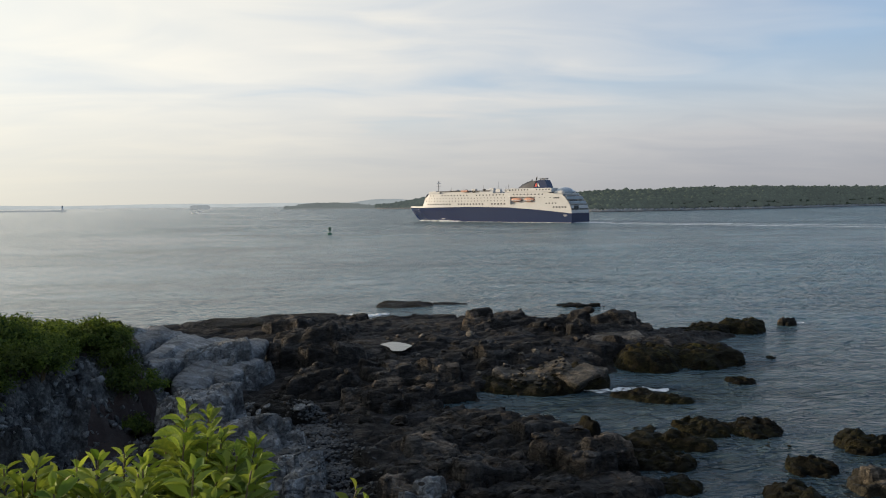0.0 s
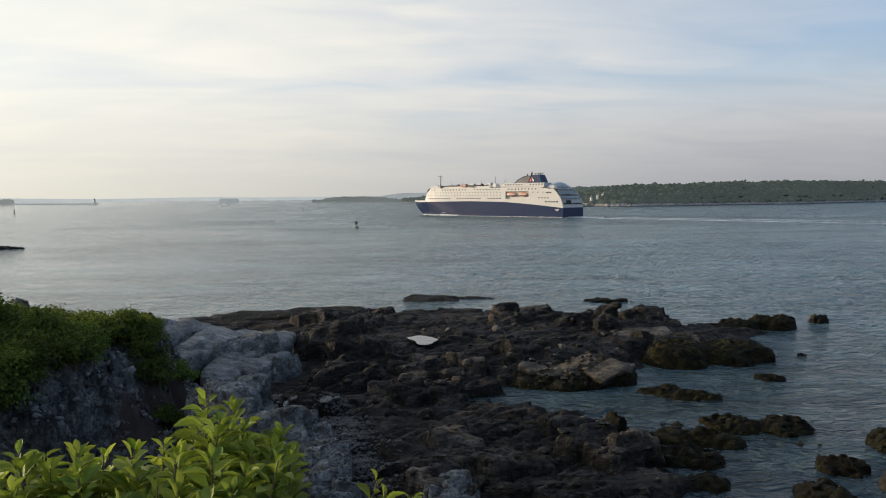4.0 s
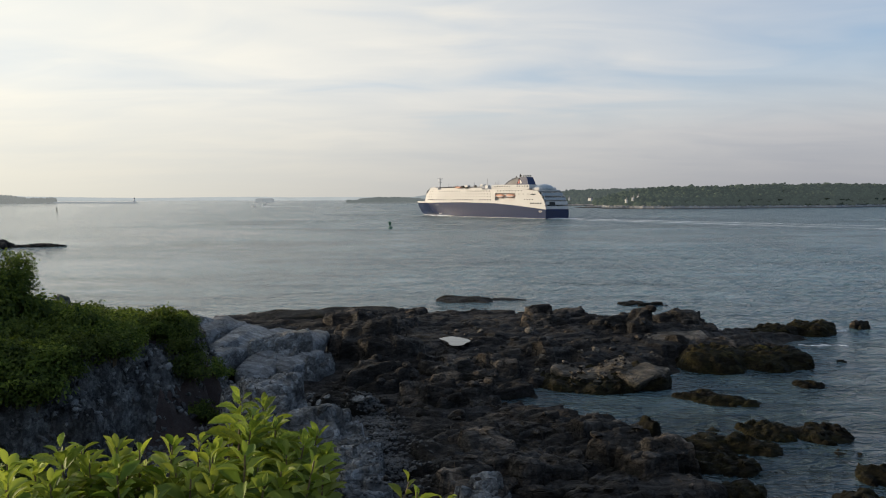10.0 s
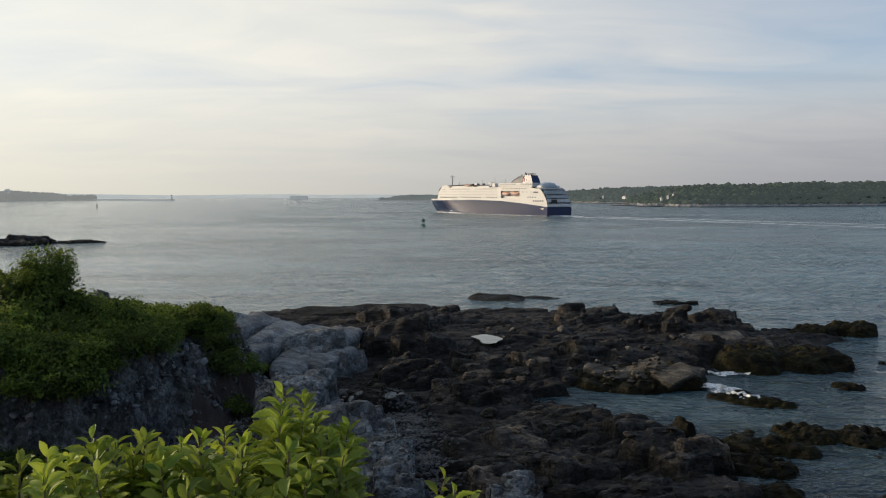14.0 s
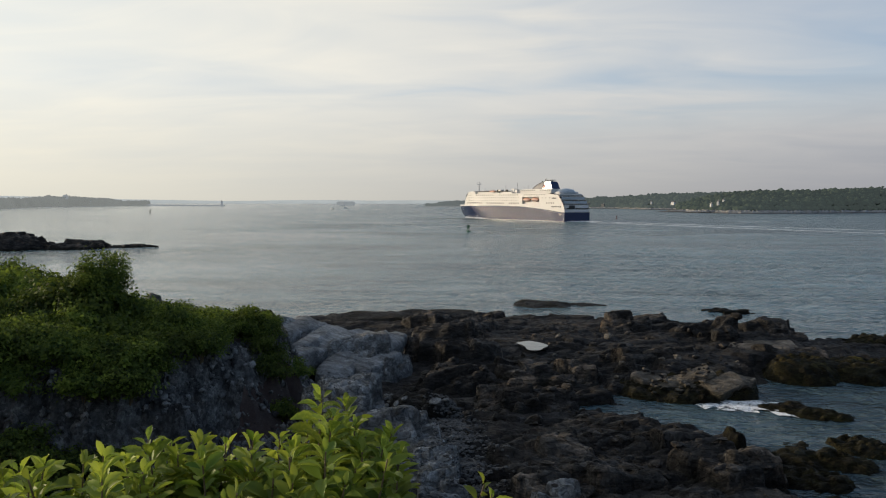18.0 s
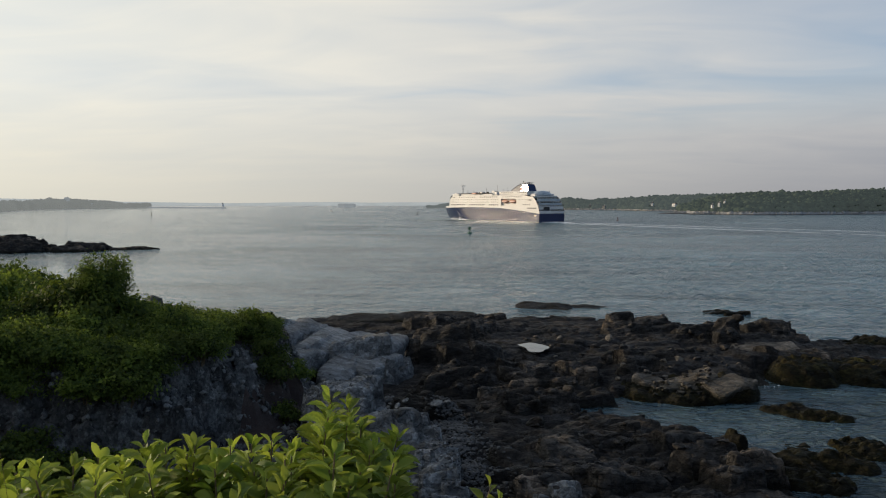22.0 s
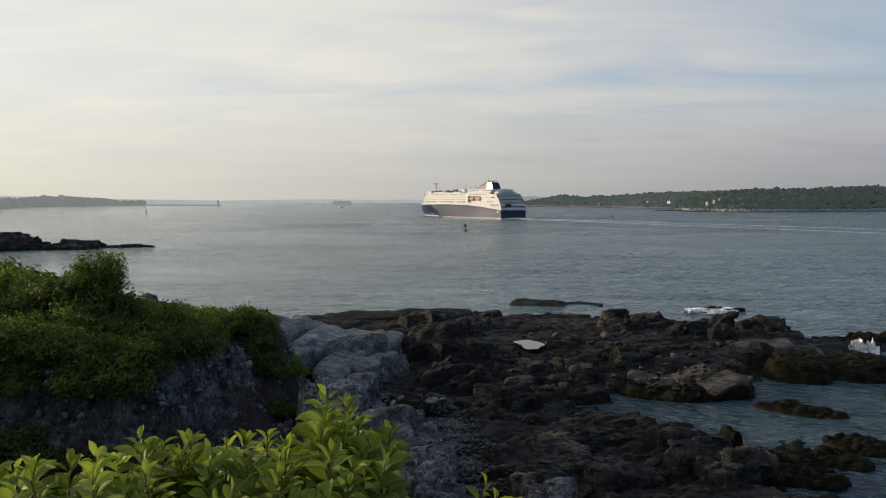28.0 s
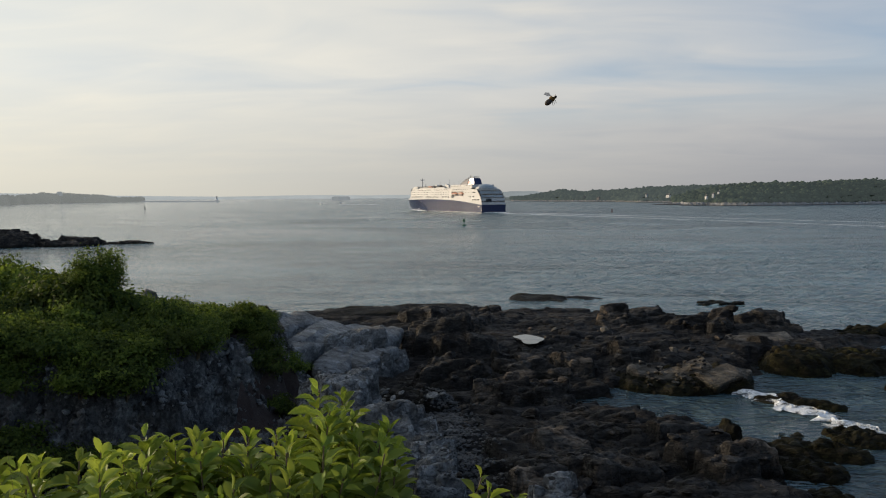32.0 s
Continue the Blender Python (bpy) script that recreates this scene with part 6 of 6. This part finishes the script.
def motor_boat(x, y, turn, label, length=8.0):
    ob = tagged(new("motor_boat", None), label, "boat", "small boats on the bay")
    ob.matrix_basis = pose(x, y, 0, 0, 0, turn)
    rings = []
    for s, w, z in ((0, 1.3, 1.0), (0.3, 1.4, 1.0), (0.6, 1.3, 1.15), (0.85, 0.7, 1.35), (1.0, 0.06, 1.5)):
        y0 = s * length
        rings.append([(-w, y0, z), (-w * 0.8, y0, -0.3 + 0.6 * s ** 4), (w * 0.8, y0, -0.3 + 0.6 * s ** 4), (w, y0, z), (-w, y0, z)])
    part("hull", loft(rings), HOUSE_WHITE, ob)
    part("deck", loft([[(-w, s * length, z - 0.2), (w, s * length, z - 0.2)] for s, w, z in ((0, 1.3, 1.0), (0.6, 1.3, 1.15), (0.98, 0.1, 1.5))]), GREY_DECK, ob)
    part("cabin", box(-0.9, 0.9, length * 0.4, length * 0.68, 0.9, 2.5, 0.15), HOUSE_WHITE, ob)
    part("windscreen", box(-0.8, 0.8, length * 0.68, length * 0.69 + 0.1, 1.6, 2.3), GLASS, ob)
    return ob


green_buoy = channel_buoy("green_buoy", -18.0, 391.0, 2.05, GREEN, "green lattice channel buoy leaning in the current", 6)
channel_buoy("red_buoy", 98.0, 692, 1.7, OLD_RED, "red channel buoy far out on the bay")
channel_buoy("dark_buoy", -116.5, 1023, 2.0, BROWN, "dark channel buoy far out on the bay")
channel_buoy("dark_buoy", -436, 928, 2.0, BROWN, "dark channel buoy far out on the bay")
boat = motor_boat(*polar(-12.0, 1400), 60, "small motor boat crossing the bay")
boat_wake = tagged(part("boat_wake", ribbon("boat_wake", [(2.0 * k, 0) for k in range(40)], [0.8 + 0.03 * k for k in range(40)], SHIP_FOAM, 0.08, 0.4, 4)),
                   "thin white wake behind a small boat", "wake")
boat_wake.matrix_basis = pose(*polar(-11.9, 1395), 0, 0, 0, -15)
motor_boat(*polar(-11.55, 1680), 100, "small white boat far out on the bay")


def make_insect(name, label):
    bee = tagged(new(name, None), label, "insect")
    bm = bmesh.new()
    bmesh.ops.create_uvsphere(bm, u_segments=12, v_segments=8, radius=1, matrix=Matrix.Diagonal((0.0036, 0.0056, 0.0034, 1)))
    bmesh.ops.translate(bm, verts=bm.verts, vec=(0, -0.0062, -0.0008))
    part("abdomen", bm, BEE_DARK, bee)
    bm = bmesh.new()
    bmesh.ops.create_uvsphere(bm, u_segments=12, v_segments=8, radius=0.0036)
    part("thorax", bm, BEE_GOLD, bee)
    bm = bmesh.new()
    bmesh.ops.create_uvsphere(bm, u_segments=10, v_segments=6, radius=0.0022, matrix=Matrix.Translation((0, 0.0048, -0.0006)))
    part("head", bm, BEE_DARK, bee)
    for sign in (-1, 1):
        bm = bmesh.new()
        q = [bm.verts.new((sign * x, y, 0.0028 + 0.35 * x)) for x, y in ((0.001, 0.001), (0.007, 0.0035), (0.011, 0.001), (0.010, -0.0025), (0.004, -0.002))]
        bm.faces.new(q)
        part("wing", bm, BEE_WING, bee, "clear wing")
        for k in range(3):
            part("leg", tube((sign * 0.002, 0.002 - 0.002 * k, -0.0025), (sign * 0.004, 0.001 - 0.003 * k, -0.0065), 0.0004, 0.0002, 5), BEE_DARK, bee)
    return bee


BEE_DARK = surface("bee_dark", (0.03, 0.022, 0.015), 0.6, grain=(0.06, 0.04, 0.02), fine=900)
BEE_GOLD = surface("bee_gold", (0.20, 0.12, 0.03), 0.9, grain=(0.10, 0.06, 0.02), fine=900)
BEE_WING = surface("bee_wing", (0.45, 0.43, 0.40), 0.3)
bee = make_insect("bumblebee", "dark furry bumblebee in flight")
fly = make_insect("fly", "small dark insect in flight")


# ---- surf on the rocks ----
def surf(x, y, length, width, turn, seed, hits, crest=0.15):
    """A patch of broken foam, and the times at which it runs in."""
    n = max(15, int(length * 3))
    pts = [(length * (k / (n - 1) - 0.5), 0.35 * width * math.sin(k * 0.5 + seed) + 0.2 * width * math.sin(k * 1.7)) for k in range(n)]
    ws = [width * (0.2 + 0.8 * abs(math.sin(math.pi * (k + 0.5) / n)) * (0.6 + 0.4 * math.sin(k * 1.3 + seed))) for k in range(n)]
    ob = tagged(part("surf", ribbon("surf", pts, ws, FOAM, 0.10, 0.75, seed, 0.55 * crest)), "white broken foam washing round the rocks", "sea foam", "foam of the waves")
    ob.matrix_basis = pose(x, y, 0, 0, 0, turn)
    surfs.append((ob, x, y, turn, hits, max(0.5, 1.5 * crest)))


surfs = []
surf(0.3, 106.0, 5.5, 1.5, 8, 1, (0.0, 26.5), 0.4)
surf(21.0, 60.8, 7.0, 0.9, -4, 2, (0.3, 9.0, 20.3))
surf(36.6, 83.4, 5.5, 0.9, 28, 3, (0.2, 11.5, 28.0), 0.5)
surf(29.5, 110.0, 8.5, 2.2, 10, 4, (9.0, 12.4, 28.2), 0.7)
surf(36.2, 79.6, 2.6, 1.0, 15, 19, (28.0,), 2.6)
surf(33.2, 67.0, 5.5, 0.7, -15, 20, (12.1,), 0.35)
surf(21.0, 60.4, 5.5, 1.4, -56, 5, (13.9, 23.6), 0.75)
surf(23.5, 67.0, 3.5, 0.7, -8, 15, (14.2, 23.0), 0.3)
surf(18.2, 60.0, 7.5, 2.4, -40, 6, (16.9, 18.4))
surf(19.4, 60.7, 6.5, 1.2, -47, 7, (31.2,), 0.5)
surf(21.2, 57.2, 13.5, 1.2, -67, 8, (32.2,), 0.5)
surf(23.4, 51.6, 4.5, 0.7, -35, 16, (32.0,), 0.2)
surf(17.3, 61.2, 4.0, 0.8, 20, 17, (20.0, 3.0), 0.15)
surf(9.6, 60.0, 2.0, 0.4, 70, 18, (20.2,), 0.15)
surf(42.0, 79.8, 5.0, 0.8, -8, 9, (6.0, 9.3, 17.5))
surf(26.8, 46.5, 3.5, 0.5, 4, 10, (3.0, 13.0, 24.5))
surf(32.4, 62.2, 3.5, 0.5, -10, 11, (11.0, 19.5))
surf(35.8, 68.8, 3.5, 0.9, -10, 21, (11.2,), 0.5)
surf(17.2, 62.3, 3.0, 0.4, -20, 12, (6.0, 12.0, 22.0, 29.0))
surf(46.8, 88.2, 3.5, 0.5, -15, 13, (2.0, 10.0, 21.0))
surf(53.0, 91.5, 2.5, 0.4, -15, 14, (0.0, 7.0, 15.0))


# ---- what moves ----
def motions():
    track = [(0, 152.9, 542.9, 45.3), (4, 129.5, 551.3, 43.0), (8, 107.2, 562.7, 41.0), (12, 85.8, 577.1, 39.2), (16, 65.5, 594.6, 37.7),
             (20, 46.2, 615.0, 36.5), (24, 27.9, 638.4, 35.6), (28, 10.6, 664.8, 35.0), (32, -5.6, 694.2, 34.6)]
    walk(ferry, [(t, pose(x, y, 0, 0, 0, h)) for t, x, y, h in track])
    walk(wake, [(t, pose(x, y, 0.02, 0, 0, h)) for t, x, y, h in track])
    walk(sea, [(0, pose(0, 0, 0)), (32, pose(-9, -24, 0))])
    walk(green_buoy, [(t, pose(-18, 391, 0.1 * math.sin(t), 6 + 3 * math.sin(t * 1.1), -4 + 3 * math.cos(t * 0.9), 30)) for t in range(0, 33, 2)])
    bx, by = polar(-12.0, 1400)
    walk(boat, [(0, pose(bx, by, 0, 0, 0, 60)), (32, pose(bx - 30, by + 25, 0, 0, 0, 60))])
    # shoots swaying in the breeze
    rng = random.Random(3)
    for stem, foot in near_shoots:
        p, k = rng.uniform(0, 6.28), rng.uniform(0.5, 1.0)
        walk(stem, [(t, Matrix.Translation(foot) @ pose(0, 0, 0, k * 0.5 * math.sin(t * 1.3 + p), k * (0.6 * math.sin(t * 0.9 + p) + 0.4), 0))
                    for t in range(0, 33, 2)])

    def air(az, el, d):
        return Vector((*polar(az, d), EYE + el * d))

    def fly_rows(rows):
        return [(t, Matrix.Translation(air(az, el, d)) @ pose(0, 0, 0, 38, 14, turn)) for t, az, el, d, turn in rows]

    walk(bee, fly_rows(BEE_ROWS))
    walk(fly, fly_rows(FLY_ROWS))
    # surf runs in, spreads and sinks back
    for ob, x, y, turn, hits, drop in surfs:
        rows = []
        for k in range(65):
            t = k / 2
            lift = max(math.exp(-((t - h) / 1.1) ** 2) for h in hits)
            rows.append((t, pose(x - 0.7 * (1 - lift), y + 0.9 * (1 - lift), drop * (lift - 1), 0, 0, turn + 3 * lift)))
        walk(ob, rows)


BEE_ROWS = [(0, -60.00, -0.3000, 8.70, -60), (15, -62.00, -0.2500, 8.70, -60), (30, -45.00, -0.0500, 7.25, -60),
            (31, -30.86, 0.0122, 5.80, -60), (31.2, -31.26, -0.0019, 5.08, -60), (31.4, -31.18, -0.0180, 4.35, -70), (31.6, -29.48, -0.0368, 3.33, -75), (31.7, -25.98, -0.0481, 2.61, -75), (31.8, -20.54, -0.0334, 1.96, -70), (31.9, -11.36, 0.0172, 1.38, -60), (32, 3.74, 0.1211, 0.96, -55)]
FLY_ROWS = [(0, 60.00, 0.3000, 7.25, 60), (8, 60.00, 0.2500, 7.25, 60), (8.6, 40.00, 0.2200, 6.09, 60), (9, 2.52, 0.1321, 4.64, 60), (9.4, -6.10, 0.0043, 3.77, 60), (9.5, -14.61, -0.0272, 3.33, 60),
            (10, -45.00, -0.1000, 3.19, 60), (13, -70.00, -0.3000, 4.35, 60), (32, -75.00, -0.3000, 4.35, 60)]
motions()
